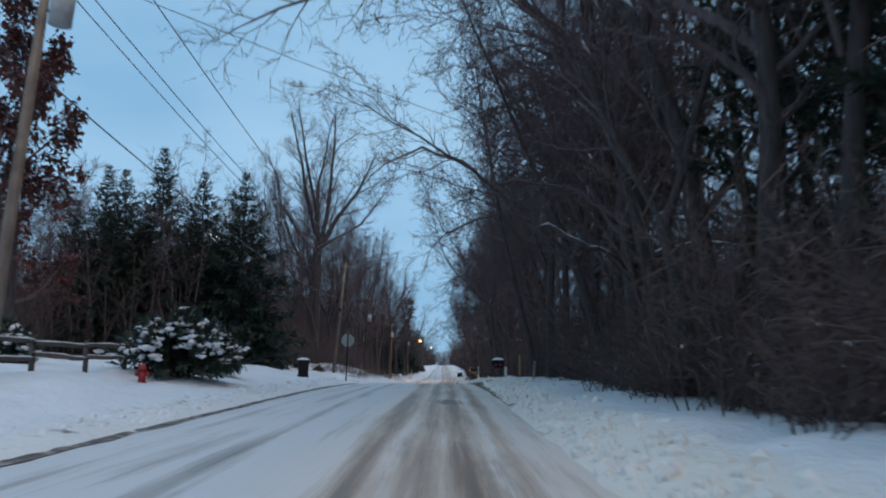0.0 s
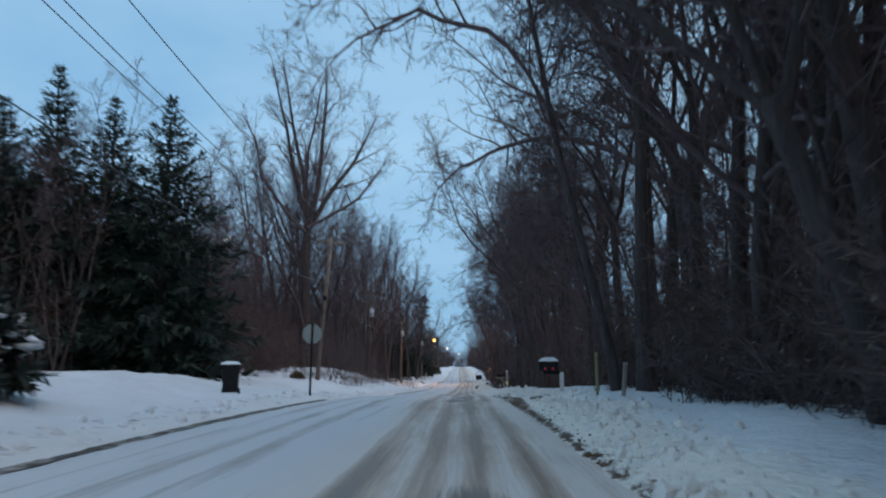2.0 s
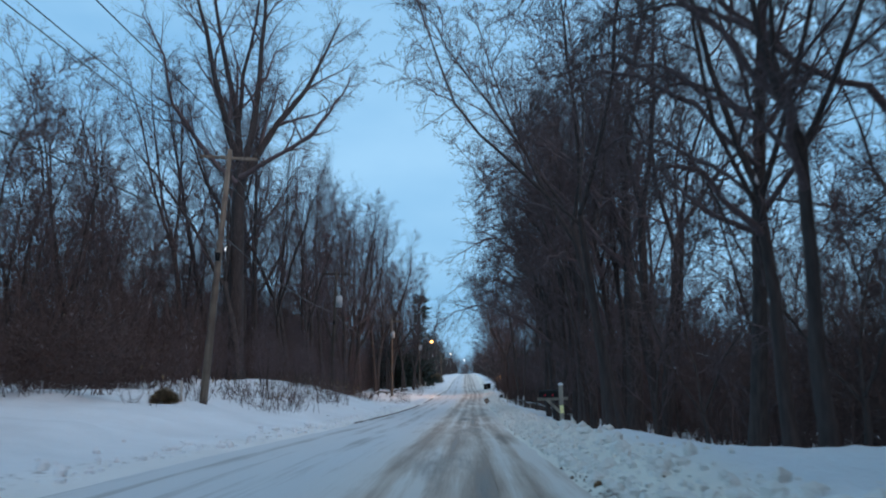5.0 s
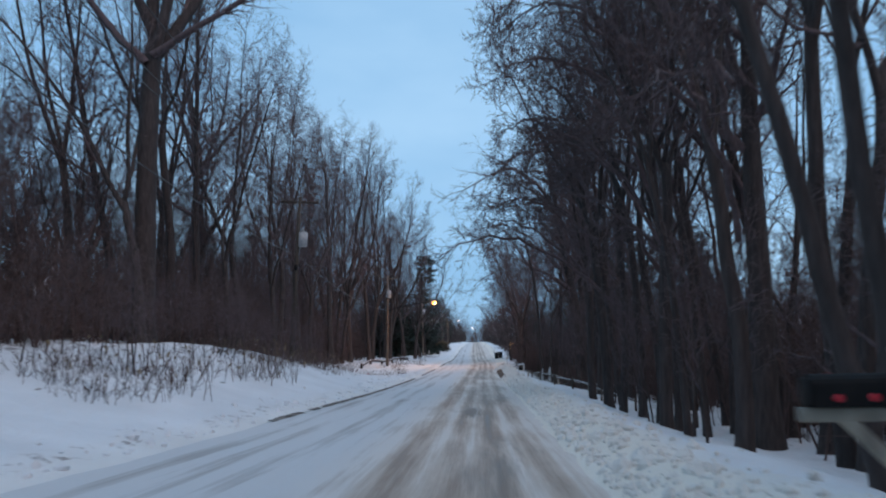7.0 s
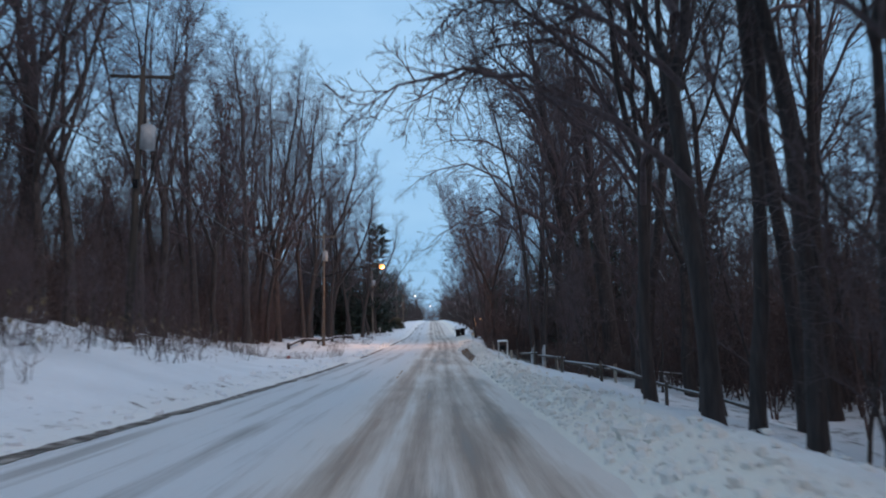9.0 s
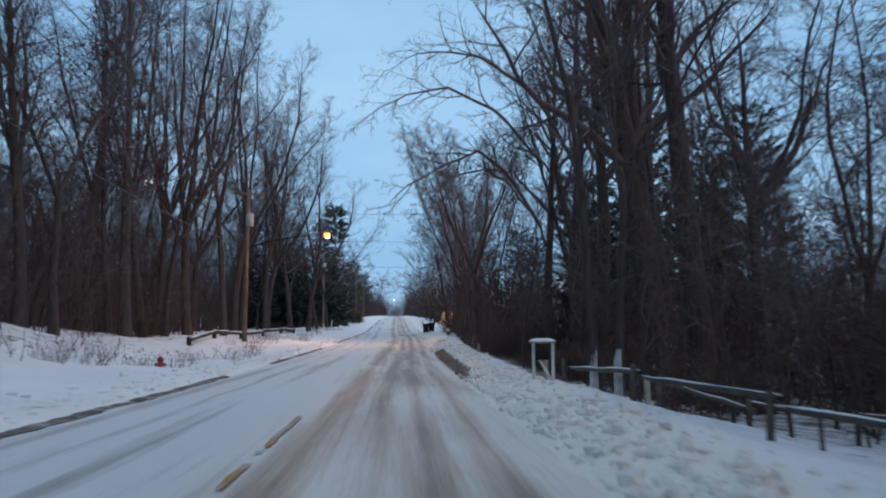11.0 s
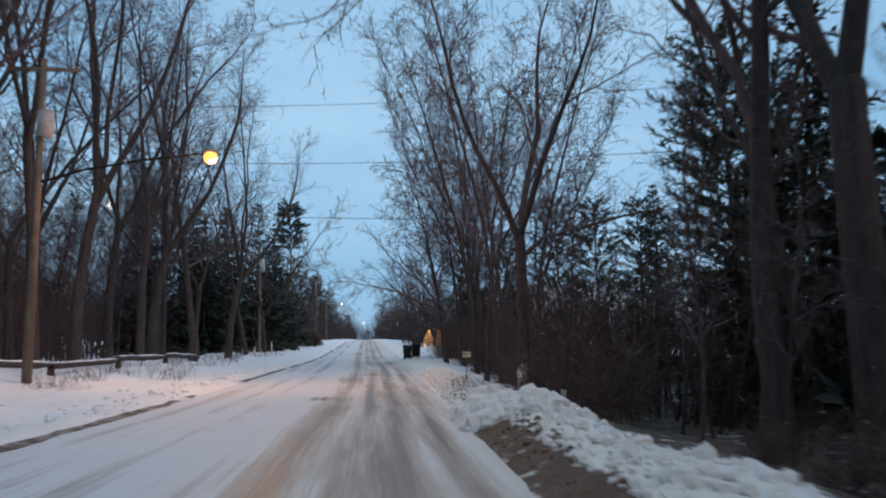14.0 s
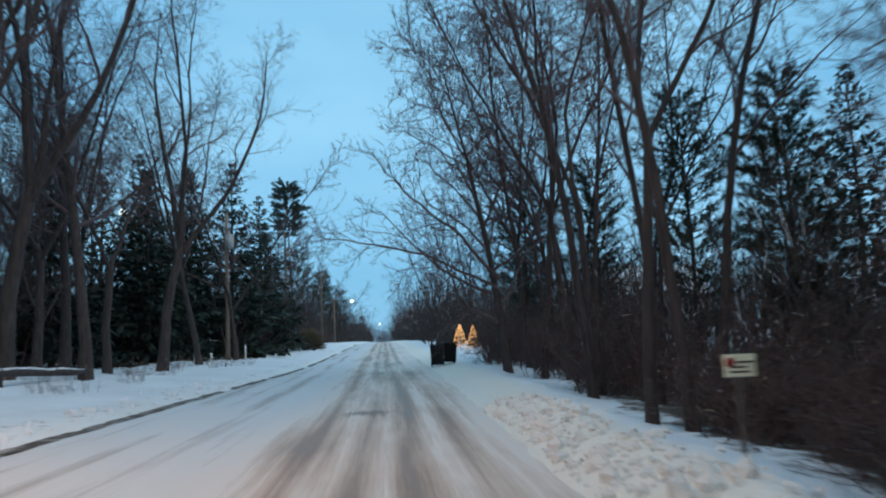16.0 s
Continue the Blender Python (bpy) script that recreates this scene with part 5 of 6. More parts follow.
DEEP = "deep dark leafless woods of crowded slender stems"
woodland("woodland", 1, -5, 62, 15, 34, 9, 5, 13, 1, DEEP, 8)
woodland("woodland", 1, 62, 96, 15, 34, 9, 5, 13, 20, DEEP, 8)
woodland("woodland", 1, 96, 145, 14, 34, 17, 4, 8.5, 21, DEEP, 8)
woodland("woodland", 1, 140, 225, 16, 34, 3, 3, 7, 11, DEEP, 8)
woodland("woodland", 1, 162, 246, 8.6, 17, 12, 3, 8, 12, DEEP, 8, 1.0, M_BARK2)
woodland("woodland", 1, 90, 150, 16, 32, 9, 6, 11, 32, DEEP, 8, 1.1)
woodland("woodland", 1, -5, 62, 34, 60, 6, 8, 14, 2, DEEP, 8, 1.8)
woodland("woodland", 1, 62, 150, 34, 60, 6, 6, 11, 22, DEEP, 8, 1.8)
woodland("woodland", 1, 150, 330, 34, 60, 5, 6, 10, 13, DEEP, 8, 1.8)
woodland("woodland", 1, 60, 164, 12.5, 18, 5, 2.5, 6, 3, DEEP, 6, 0.8)
woodland("woodland", 1, 8, 62, 9.5, 16, 5, 4, 9, 15, DEEP, 8, 0.9)
woodland("woodland", 1, 62, 130, 9.5, 16, 4.5, 3, 8, 25, DEEP, 8, 0.8)
woodland("woodland", 1, 246, 420, 6.2, 20, 7, 4, 10, 4, DEEP, 8, 2.2, M_BARK2)
woodland("woodland", 1, 420, 700, 6, 24, 3, 6, 13, 24, DEEP, 8, 3.4, M_BARK2)
# ---- the woods, left ----
for i in range(17):
    y = 88 + i * 6.8 + rnd.uniform(-2, 2)
    x = -15.0 - rnd.uniform(0, 5)
    if y < 103:
        continue
    set_down(rnd.choice(FULL), x, y, rnd.uniform(0, 360), rnd.uniform(0.9, 1.15), group=G_L, lean=(rnd.uniform(-3, 3), rnd.uniform(-1, 7)))
for i in range(90):
    y = 64 + i * 2.0 + rnd.uniform(-2, 2)
    set_down(MID[i % 5], -(20.0 if y < 190 else 15.0) - 34 * rnd.random() ** 1.4, y, rnd.uniform(0, 360), rnd.uniform(0.68, 1.0), group=G_L, lean=(rnd.uniform(-4, 4), rnd.uniform(-4, 4)))
for i in range(22):
    y = 225 + i * (9 + 0.5 * i) + rnd.uniform(-3, 3)
    set_down(FAR[i % 2], -rnd.uniform(8.5, 16), y, rnd.uniform(0, 360), rnd.uniform(0.6, 0.85), group="far trees by the road")
for i in range(26):
    y = 62 + i * 4.4 + rnd.uniform(-2, 2)
    set_down(SHRUB[i % 3], -rnd.uniform(13.0, 18.0) - (2.5 if y < 78 else 3.5 if y > 92 else 0), y, rnd.uniform(0, 360), rnd.uniform(0.8, 1.2), group="thickets on the bank")
woodland("woodland", -1, 56, 225, 17, 36, 16, 5, 14, 5, DEEP, 8)
woodland("woodland", -1, 40, 330, 36, 62, 7, 7, 13, 6, DEEP, 8, 1.8)
woodland("woodland", -1, 84, 205, 15.5, 20, 5, 2.5, 6, 7, DEEP, 6, 0.8)
woodland("woodland", -1, 225, 420, 8.5, 26, 6, 4, 11, 8, DEEP, 8, 2.2, M_BARK2)
woodland("woodland", -1, 420, 700, 6, 26, 3, 5, 12, 28, DEEP, 8, 3.4, M_BARK2)
woodland("woodland", -1, 760, 800, -70, 70, 18, 9, 16, 14, "far dark tree line at the end of the road", 8, 4.0)
woodland("woodland", -1, 30, 80, 24, 46, 12, 6, 14, 9, DEEP, 8)
for i in range(36):
    y = rnd.uniform(76, 150)
    set_down(WEED, -rnd.uniform(8.2, 13), y, rnd.uniform(0, 360), rnd.uniform(0.7, 1.4), group="dry weeds on the bank")
for i in range(44):
    y = rnd.uniform(148, 215)
    set_down(WEED, -rnd.uniform(6.5, 11), y, rnd.uniform(0, 360), rnd.uniform(0.5, 0.9), group="dry weeds by the log fence")
for i in range(26):
    set_down(SAPLING[i % 2], -rnd.uniform(9.5, 15), rnd.uniform(88, 140), rnd.uniform(0, 360), rnd.uniform(0.35, 0.6), group="saplings on the bank")
for i in range(46):
    set_down(WEED, -rnd.uniform(7.6, 12.0), rnd.uniform(86, 132), rnd.uniform(0, 360), rnd.uniform(0.7, 1.3), group="dry weeds on the bank")
for i in range(40):
    set_down(SAPLING[i % 2], -rnd.uniform(8.8, 13), rnd.uniform(90, 124), rnd.uniform(0, 360), rnd.uniform(0.3, 0.5), group="saplings on the bank")
for i, (x, y) in enumerate(((6.9, 21.5), (7.2, 33.0), (6.9, 27.0))):
    set_down(DARK[i % 2], x, y, 20 * i, 1.0, group=G_R, lean=(0, -2))
# ---- poles, lamps and wires ----


def utility_pole(x, y, h, lean, arm=True, arm_z=0.3, tank=None, marker=False, label="weathered wooden utility pole with a crossarm", material=None):
    material = material or M_POLE
    z = ground_z(x, y)
    ob = empty("utility_pole", pose(x, y, z, 0, lean, 0), label, "utility pole", "utility poles along the road")
    part("pole", cyl(nb(), (0, 0, -0.3), (0, 0, h), 0.17, 0.10, 14), material, ob)
    if arm:
        part("crossarm", box(nb(), -1.2, 1.2, -0.06, 0.06, h - arm_z - 0.12, h - arm_z, 0.01), material, ob)
        for dx in (-1.1, -0.55, 1.1):
            b_ = cyl(nb(), (dx, 0, h - arm_z), (dx, 0, h - arm_z + 0.12), 0.02, 0.02, 8)
            cyl(b_, (dx, 0, h - arm_z + 0.1), (dx, 0, h - arm_z + 0.22), 0.055, 0.035, 10)
            part("insulator", b_, M_PORCELAIN, ob, "brown insulator")
    if tank:
        dx, tz = tank
        b_ = cyl(nb(), (dx, 0, tz), (dx, 0, tz + 0.85), 0.27, 0.27, 18)
        cyl(b_, (dx, 0, tz + 0.85), (dx, 0, tz + 0.93), 0.28, 0.16, 18)
        cyl(b_, (dx, -0.12, tz + 0.9), (dx, -0.12, tz + 1.15), 0.05, 0.03, 8)
        tk = part("transformer", b_, M_TANK, ob, "grey transformer can")
        part("bracket", box(nb(), min(0, dx), max(0, dx), -0.05, 0.05, tz + 0.3, tz + 0.38, 0.005), M_STEEL, tk)
    if marker:
        part("cable_guard", box(nb(), -0.1, 0.1, -0.2, -0.12, h * 0.55, h * 0.55 + 0.35, 0.01), M_BLACK, ob, "black fitting on the pole")
    return ob


POLE0 = (-10.25, 19.6)
POLE1 = (-10.4, 83.2)
POLE_MID = (-10.85, 119.7)
POLE2 = (-10.35, 172.2)
POLE3 = (-9.0, 222.5)
utility_pole(*POLE0, 11.0, 4.8, tank=(0.45, 8.45), label="weathered wooden utility pole with a grey transformer")
utility_pole(*POLE1, 10.6, 5.3, marker=True, label="leaning weathered wooden utility pole with a crossarm")
utility_pole(*POLE_MID, 10.2, 3.0, tank=(0.32, 7.1), marker=True, label="dark wooden utility pole with a grey transformer on the bank", material=M_DARKPOLE)
utility_pole(*POLE2, 10.9, 1.0, tank=(0.15, 8.2), label="wooden utility pole with a pale transformer and street lamp arm")
utility_pole(*POLE3, 9.6, 0.0, tank=(0.2, 7.3), arm=False, label="plain wooden utility pole by the far spruces")
utility_pole(-9.6, 262.0, 13.0, 0.0, arm=False, tank=(0.3, 10.2), label="tall wooden utility pole beyond the lamp")
utility_pole(-8.4, 300.0, 11.0, 0.0, label="far wooden utility pole with a crossarm")


def wire(pts, r, label):
    """A cable hanging between its supports."""
    g = Limbs()
    for (a, b_, sag) in pts:
        a, b_ = np.array(a, float), np.array(b_, float)
        run = [a + (b_ - a) * f - np.array((0, 0, 4 * sag * f * (1 - f))) for f in np.linspace(0, 1, 15)]
        g.tube(run, [r] * 15, 5)
    ob = g.mesh("power_line", M_CABLE)
    return tagged(ob, label, "cable", "overhead lines")


T0 = ground_z(*POLE0) + 10.9
T1 = ground_z(*POLE1) + 10.4
TM = ground_z(*POLE_MID) + 10.0
T2 = ground_z(*POLE2) + 10.75
LA = "thin black power line along the road"
for dx in (-1.1, -0.55, 1.1):
    wire([((POLE0[0] - 0.3 + dx, -40.0, T0 - 1.0), (POLE0[0] + 0.92 + dx, POLE0[1], T0), 0.5), ((POLE0[0] + 0.92 + dx, POLE0[1], T0), (POLE1[0] + 0.97 + dx, POLE1[1], T1), 0.8), ((POLE1[0] + 0.97 + dx, POLE1[1], T1), (POLE_MID[0] + 0.53 + dx, POLE_MID[1], TM), 0.5), ((POLE_MID[0] + 0.53 + dx, POLE_MID[1], TM), (POLE2[0] + 0.19 + dx, POLE2[1], T2), 0.8), ((POLE2[0] + 0.19 + dx, POLE2[1], T2), (-8.4 + dx, 300.0, 12.7), 1.2)], 0.018, LA)
wire([((POLE0[0], -40.0, T0 - 4.0), (POLE0[0] + 0.6, POLE0[1], T0 - 3.6), 0.4), ((POLE0[0] + 0.6, POLE0[1], T0 - 3.6), (POLE1[0] + 0.6, POLE1[1], T1 - 3.4), 0.9), ((POLE1[0] + 0.6, POLE1[1], T1 - 3.4), (POLE_MID[0] + 0.3, POLE_MID[1], TM - 3.4), 0.5), ((POLE_MID[0] + 0.3, POLE_MID[1], TM - 3.4), (POLE2[0], POLE2[1], T2 - 4), 0.8)], 0.022, "thick black communication cable along the road")
for z, zr in ((8.6, 8.6), (6.75, 6.6), (5.15, 4.6)):
    wire([((POLE2[0], POLE2[1], z + 0.5), (14.0, 166.5, zr), 0.35)], 0.009, "thin black service line crossing the road")
wire([((POLE0[0] + 0.8, POLE0[1], T0 - 0.9), (13.0, 52.0, 13.0), 0.5)], 0.012, "thin black service line crossing the road")


def street_lamp(x, y, z, reach, bulb, size, label):
    """Lamp head on a mast arm; its pole stands reach metres to the side of the road."""
    ob = empty("street_lamp", pose(x, y, z), label, "street lamp", "street lamps")
    g = Limbs()
    g.tube([(reach, 0, -0.9), (reach * 0.75, 0, -0.45), (reach * 0.4, 0, -0.1), (reach * 0.1, 0, 0.1), (0.25 * reach / abs(reach), 0, 0.12), (0, 0, 0.12)], [0.05, 0.045, 0.04, 0.035, 0.03, 0.03], 8)
    limb_part("mast_arm", g, M_BLACK, ob)
    head = nb()
    ball(head, (-0.1, 0, 0.2), 0.24, 1.25, 0.6, 0.3, 2)
    part("lamp_head", head, M_STEEL, ob, "grey cobra-style lamp head")
    bl = nb()
    ball(bl, (-0.12, 0, 0.0), size, 1.0, 1.0, 0.9, 2)
    part("bulb", bl, bulb, ob, "glowing lamp bowl")
    return ob


street_lamp(-4.45, 172.2, 7.35, -5.8, M_SODIUM, 0.24, "orange sodium street lamp on a long arm")
street_lamp(-4.2, 316.0, 9.75, -3.0, M_LED, 0.14, "white street lamp far down the road")
street_lamp(-0.6, 520.0, 12.2, -3.0, M_LED, 0.18, "white street lamp far down the road")
for (x, y, z, p, col) in ((-4.45, 172.2, 7.05, 1200.0, (1.0, 0.50, 0.2)), (-4.2, 316.0, 9.3, 600.0, (1.0, 0.9, 0.75))):
    ld = bpy.data.lights.new("lamp_glow", "POINT")
    ld.energy, ld.color, ld.shadow_soft_size = p, col, 0.15
    lo = new("lamp_glow", ld)
    lo.location = (x, y, z)
part_pole = empty("lamp_pole", pose(-7.4, 316.0, ground_z(-7.4, 316.0)), "far wooden pole carrying a street lamp", "utility pole")
part("pole", cyl(nb(), (0, 0, -0.3), (0, 0, 7.6), 0.15, 0.1, 12), M_POLE, part_pole)
part_pole = empty("lamp_pole", pose(-3.6, 520.0, ground_z(-3.6, 520.0)), "far wooden pole carrying a street lamp", "utility pole")
part("pole", cyl(nb(), (0, 0, -0.3), (0, 0, 7.6), 0.15, 0.1, 12), M_POLE, part_pole)

# the low moon behind the woods
tagged(part("moon", ball(nb(), (-536.0, 2000.0, 312.0), 9.0, 1, 1, 1, 3), M_MOON, None), "small bright full moon low behind the trees", "moon", kind="structure")

# ---- roadside things ----


def snow_lid(bm, w, d, z, h, rng):
    """A rounded cake of snow on a flat top."""
    r = bmesh.ops.create_grid(bm, x_segments=8, y_segments=8, size=0.5)
    for v in r["verts"]:
        u, k = v.co.x * 2, v.co.y * 2
        e = max(abs(u), abs(k))
        v.co = Vector((u * w / 2, k * d / 2, z + h * (1 - e ** 4) * (0.85 + 0.3 * rng.random())))
    return bm


def wheelie_bin(x, y, rot, snow, label):
    rng = random.Random(5)
    ob = empty("wheelie_bin", pose(x, y, ground_z(x, y) - 0.02, 0, 0, rot), label, "trash bin")
    b_ = nb()
    box(b_, -0.30, 0.30, -0.33, 0.33, 0.08, 0.98, 0.04)
    for v in b_.verts:
        f = 0.82 + 0.18 * (v.co.z / 0.98)
        v.co.x *= f
        v.co.y *= f
    part("body", b_, M_BLACK, ob)
    part("rim", box(nb(), -0.32, 0.32, -0.35, 0.35, 0.94, 0.985, 0.015), M_BLACK, ob)
    part("lid", box(nb(), -0.325, 0.325, -0.37, 0.36, 0.99, 1.05, 0.025), M_DARKGREEN, ob)
    part("handle", cyl(nb(), (-0.25, 0.40, 0.95), (0.25, 0.40, 0.95), 0.017, 0.017, 8), M_BLACK, ob)
    for s in (-1, 1):
        wh = part("wheel", cyl(nb(), (0.24 * s, 0.27, 0.11), (0.31 * s, 0.27, 0.11), 0.13, 0.13, 18), M_BLACK, ob)
        part("hub", cyl(nb(), (0.305 * s, 0.27, 0.11), (0.32 * s, 0.27, 0.11), 0.05, 0.05, 10), M_STEEL, wh)
    if snow:
        part("snow_cap", snow_lid(nb(), 0.70, 0.76, 1.045, 0.11, rng), M_SNOWCAP, ob, "cake of snow on the lid")
    return ob


wheelie_bin(-7.95, 49.8, 12, True, "black wheeled trash bin with snow on its lid")
wheelie_bin(3.65, 206.8, -8, False, "black wheeled trash bin at the road edge")
wheelie_bin(4.3, 207.3, 10, False, "black wheeled trash bin beside another at the road edge")


def road_sign(x, y, rot):
    """The back of an eight-sided sign on a steel post."""
    z = ground_z(x, y)
    ob = empty("road_sign", pose(x, y, z, 0, 1.5, rot), "octagonal road sign seen from its dull grey back", "road sign")
    b_ = cyl(nb(), (0, -0.004, 2.55), (0, 0.004, 2.55), 0.43, 0.43, 8)
    bmesh.ops.rotate(b_, verts=b_.verts, cent=(0, 0, 2.55), matrix=Matrix.Rotation(radians(22.5), 3, "Y"))
    part("plate", b_, M_ALU, ob, smooth=False)
    p_ = nb()
    box(p_, -0.03, 0.03, -0.05, -0.012, -0.2, 2.95, 0.004)
    box(p_, -0.045, 0.045, -0.02, -0.010, 0.0, 2.95)
    part("post", p_, M_BLACK, ob)
    for k in (2.35, 2.75):
        part("bolt", cyl(nb(), (0, -0.065, k), (0, 0.012, k), 0.014, 0.014, 8), M_STEEL, ob)
    return ob


road_sign(-6.12, 55.4, 4)


def mailbox(x, y, rot, post_m, snow, reflectors, brace, label, sink=0.03, k=1.0):
    """A round-topped box on an arm; its door faces the road (local -x)."""
    rng = random.Random(8)
    ob = empty("mailbox", pose(x, y, ground_z(x, y) - sink, 0, 0, rot), label, "mailbox", "roadside mailboxes")
    part("post", box(nb(), 0.2, 0.31, -0.055, 0.055, -0.3, 1.28 if brace else 0.92, 0.012), post_m, ob)
    part("arm", box(nb(), -0.42 if brace else -0.25, 0.45 if brace else 0.35, -0.05, 0.05, 0.86, 0.95, 0.01), post_m if brace else M_BLACK, ob)
    if brace:
        part("brace", box(nb(), -0.04, 0.04, -0.045, 0.045, -0.3, 0.3, 0.008, pose(0.06, 0, 0.68, 0, -45, 0)), post_m, ob)
        part("snow_cap", ball(nb(), (0.255, 0, 1.30), 0.075, 1, 1, 0.7, 2), M_SNOWCAP, ob)
    b_ = nb()
    prof = [(-0.13, 0.0), (0.13, 0.0), (0.13, 0.17)] + [(0.13 * math.cos(a), 0.17 + 0.11 * math.sin(a)) for a in np.linspace(0.25, math.pi - 0.25, 8)] + [(-0.13, 0.17)]
    prof = [(u * k, w * k) for u, w in prof]
    ring0 = [b_.verts.new((-0.36, u, 0.955 + w)) for u, w in prof]
    ring1 = [b_.verts.new((0.16, u, 0.955 + w)) for u, w in prof]
    n_ = len(prof)
    for i in range(n_):
        b_.faces.new((ring0[i], ring0[(i + 1) % n_], ring1[(i + 1) % n_], ring1[i]))
    b_.faces.new(list(reversed(ring0)))
    b_.faces.new(ring1)
    body = part("body", b_, M_BLACK, ob, smooth=False)
    d_ = nb()
    box(d_, -0.375, -0.362, -0.12 * k, 0.12 * k, 0.965, 0.955 + 0.245 * k, 0.004)
    door = part("door", d_, M_BLACK, body)
    part("flag", box(nb(), -0.2, -0.17, 0.13 * k + 0.006, 0.13 * k + 0.016, 1.0, 1.0 + 0.22 * k, 0.003), M_RED, body, "red signal flag")
    if reflectors:
        for s in (-1, 1):
            part("reflector", cyl(nb(), (-0.10 + 0.108 * s, -0.13 * k - 0.006, 1.01), (-0.10 + 0.108 * s, -0.13 * k - 0.015, 1.01), 0.036 * k, 0.036 * k, 14), M_REFLECT, body, "round red reflector")
    if snow:
        c_ = nb()
        snow_lid(c_, 0.56, 0.27, 1.215, 0.10, rng)
        bmesh.ops.translate(c_, verts=c_.verts, vec=(-0.10, 0, 0))
        part("snow_cap", c_, M_SNOWCAP, ob, "cake of snow on the box")
    return ob


mailbox(3.15, 48.3, 0, M_WHITE, True, True, False, "black mailbox with red reflectors and snow on top, white post", 0.37).scale = (1.2, 1.2, 1.2)
mb = mailbox(2.68, 72.8, 0, M_PALEWOOD, False, True, True, "black mailbox on a pale braced wooden post", 0.22, 0.72)
part("reflector", box(nb(), 0.2, 0.31, -0.06, -0.055, 0.5, 0.72, 0.001), M_AMBER, mb, "pale reflective band")


def stake(x, y, h, r, material, label, tilt=0.0, category="post", name="marker_post"):
    ob = empty(name, pose(x, y, ground_z(x, y), 0, tilt, 0), label, category)
    part("post", box(nb(), -r, r, -r, r, -0.3, h, r * 0.3), material, ob)
    part("cap", box(nb(), -r * 1.08, r * 1.08, -r * 1.08, r * 1.08, h - 0.06, h + 0.004, r * 0.25), material, ob)
    return ob


stake(-11.2, 82.9, 0.85, 0.05, M_WHITE, "white post beside the leaning utility pole")
stake(3.72, 42.5, 1.08, 0.035, M_YELLOW, "faded yellow marker post in the snowy verge")
stake(4.35, 42.2, 0.85, 0.05, M_PALEWOOD, "short pale wooden post wrapped in snow", 6)
for x, y, h in ((4.1, 131.5, 0.6), (6.1, 129.5, 0.7), (5.45, 163.6, 0.5), (7.2, 121.6, 0.8)):
    stake(x, y, h, 0.055, M_PALEWOOD, "pale weathered wooden post in the snow", rnd.uniform(-4, 4))
for x, y, h in ((-7.95, 223.0, 1.0), (-9.3, 214.0, 0.75), (-8.2, 213.0, 0.75)):
    stake(x, y, h, 0.05, M_WHITE, "white post at the snowy road edge")


def hydrant(x, y, h, label):
    ob = empty("fire_hydrant", pose(x, y, ground_z(x, y) - 0.12, 0, 0, 25), label, "fire hydrant", "red fire hydrants")
    b_ = cyl(nb(), (0, 0, 0), (0, 0, h * 0.72), 0.12, 0.11, 16)
    cyl(b_, (0, 0, 0.08), (0, 0, 0.13), 0.17, 0.17, 16)
    part("barrel", b_, M_RED, ob)
    c_ = cyl(nb(), (0, 0, h * 0.70), (0, 0, h * 0.76), 0.155, 0.155, 16)
    ball(c_, (0, 0, h * 0.78), 0.135, 1, 1, 0.9, 2)
    cyl(c_, (0, 0, h * 0.85), (0, 0, h * 0.96), 0.035, 0.03, 6)
    part("bonnet", c_, M_RED, ob)
    for a in (0, 90, 180):
        d = Vector((math.cos(radians(a)), math.sin(radians(a)), 0))
        part("nozzle", cyl(nb(), d * 0.1 + Vector((0, 0, h * 0.52)), d * 0.22 + Vector((0, 0, h * 0.52)), 0.07, 0.065, 12), M_RED, ob)
    return ob


hydrant(-9.75, 28.4, 0.75, "red fire hydrant standing in snow by a bush")
hydrant(-9.7, 147.9, 0.85, "red fire hydrant standing in snow on the bank")


def rail_fence(pts, rails, post_h, label, material=None, snow=True, r=0.06):
    """Posts along pts with rough rails between them; snow lies along the rails."""
    rng = random.Random(3)
    x0, y0 = pts[0]
    z0 = ground_z(x0, y0)
    material = material or M_WOOD
    ob = empty("rail_fence", pose(x0, y0, z0), label, "fence")
    loc = [Vector((x - x0, y - y0, ground_z(x, y) - z0)) for x, y in pts]
    for p in loc:
        part("post", cyl(nb(), p - Vector((0, 0, 0.3)), p + Vector((rng.uniform(-.05, .05), 0, post_h)), r * 1.3, r * 1.15, 9), material, ob)
    for a, b_ in zip(loc, loc[1:]):
        for h in rails:
            p, q = a + Vector((0.08, 0, h + rng.uniform(-.06, .06))), b_ + Vector((0.08, 0, h + rng.uniform(-.12, .05)))
            g = Limbs()
            run = [np.array(p + (q - p) * f) + (0, 0, rng.uniform(-.015, .015)) for f in np.linspace(-0.03, 1.03, 7)]
            g.tube(run, [r, r * 1.05, r, r * 0.95, r, r * 0.9, r * 0.8], 7)
            rail = limb_part("rail", g, material, ob)
            if snow:
                s = Limbs()
                s.tube([c + (0, 0, r * 0.9) for c in run], [r * 0.55 * rng.uniform(0.4, 1) for _ in run], 6)
                limb_part("snow_ridge", s, M_SNOWCAP, rail, "ridge of snow along the rail")
    return ob


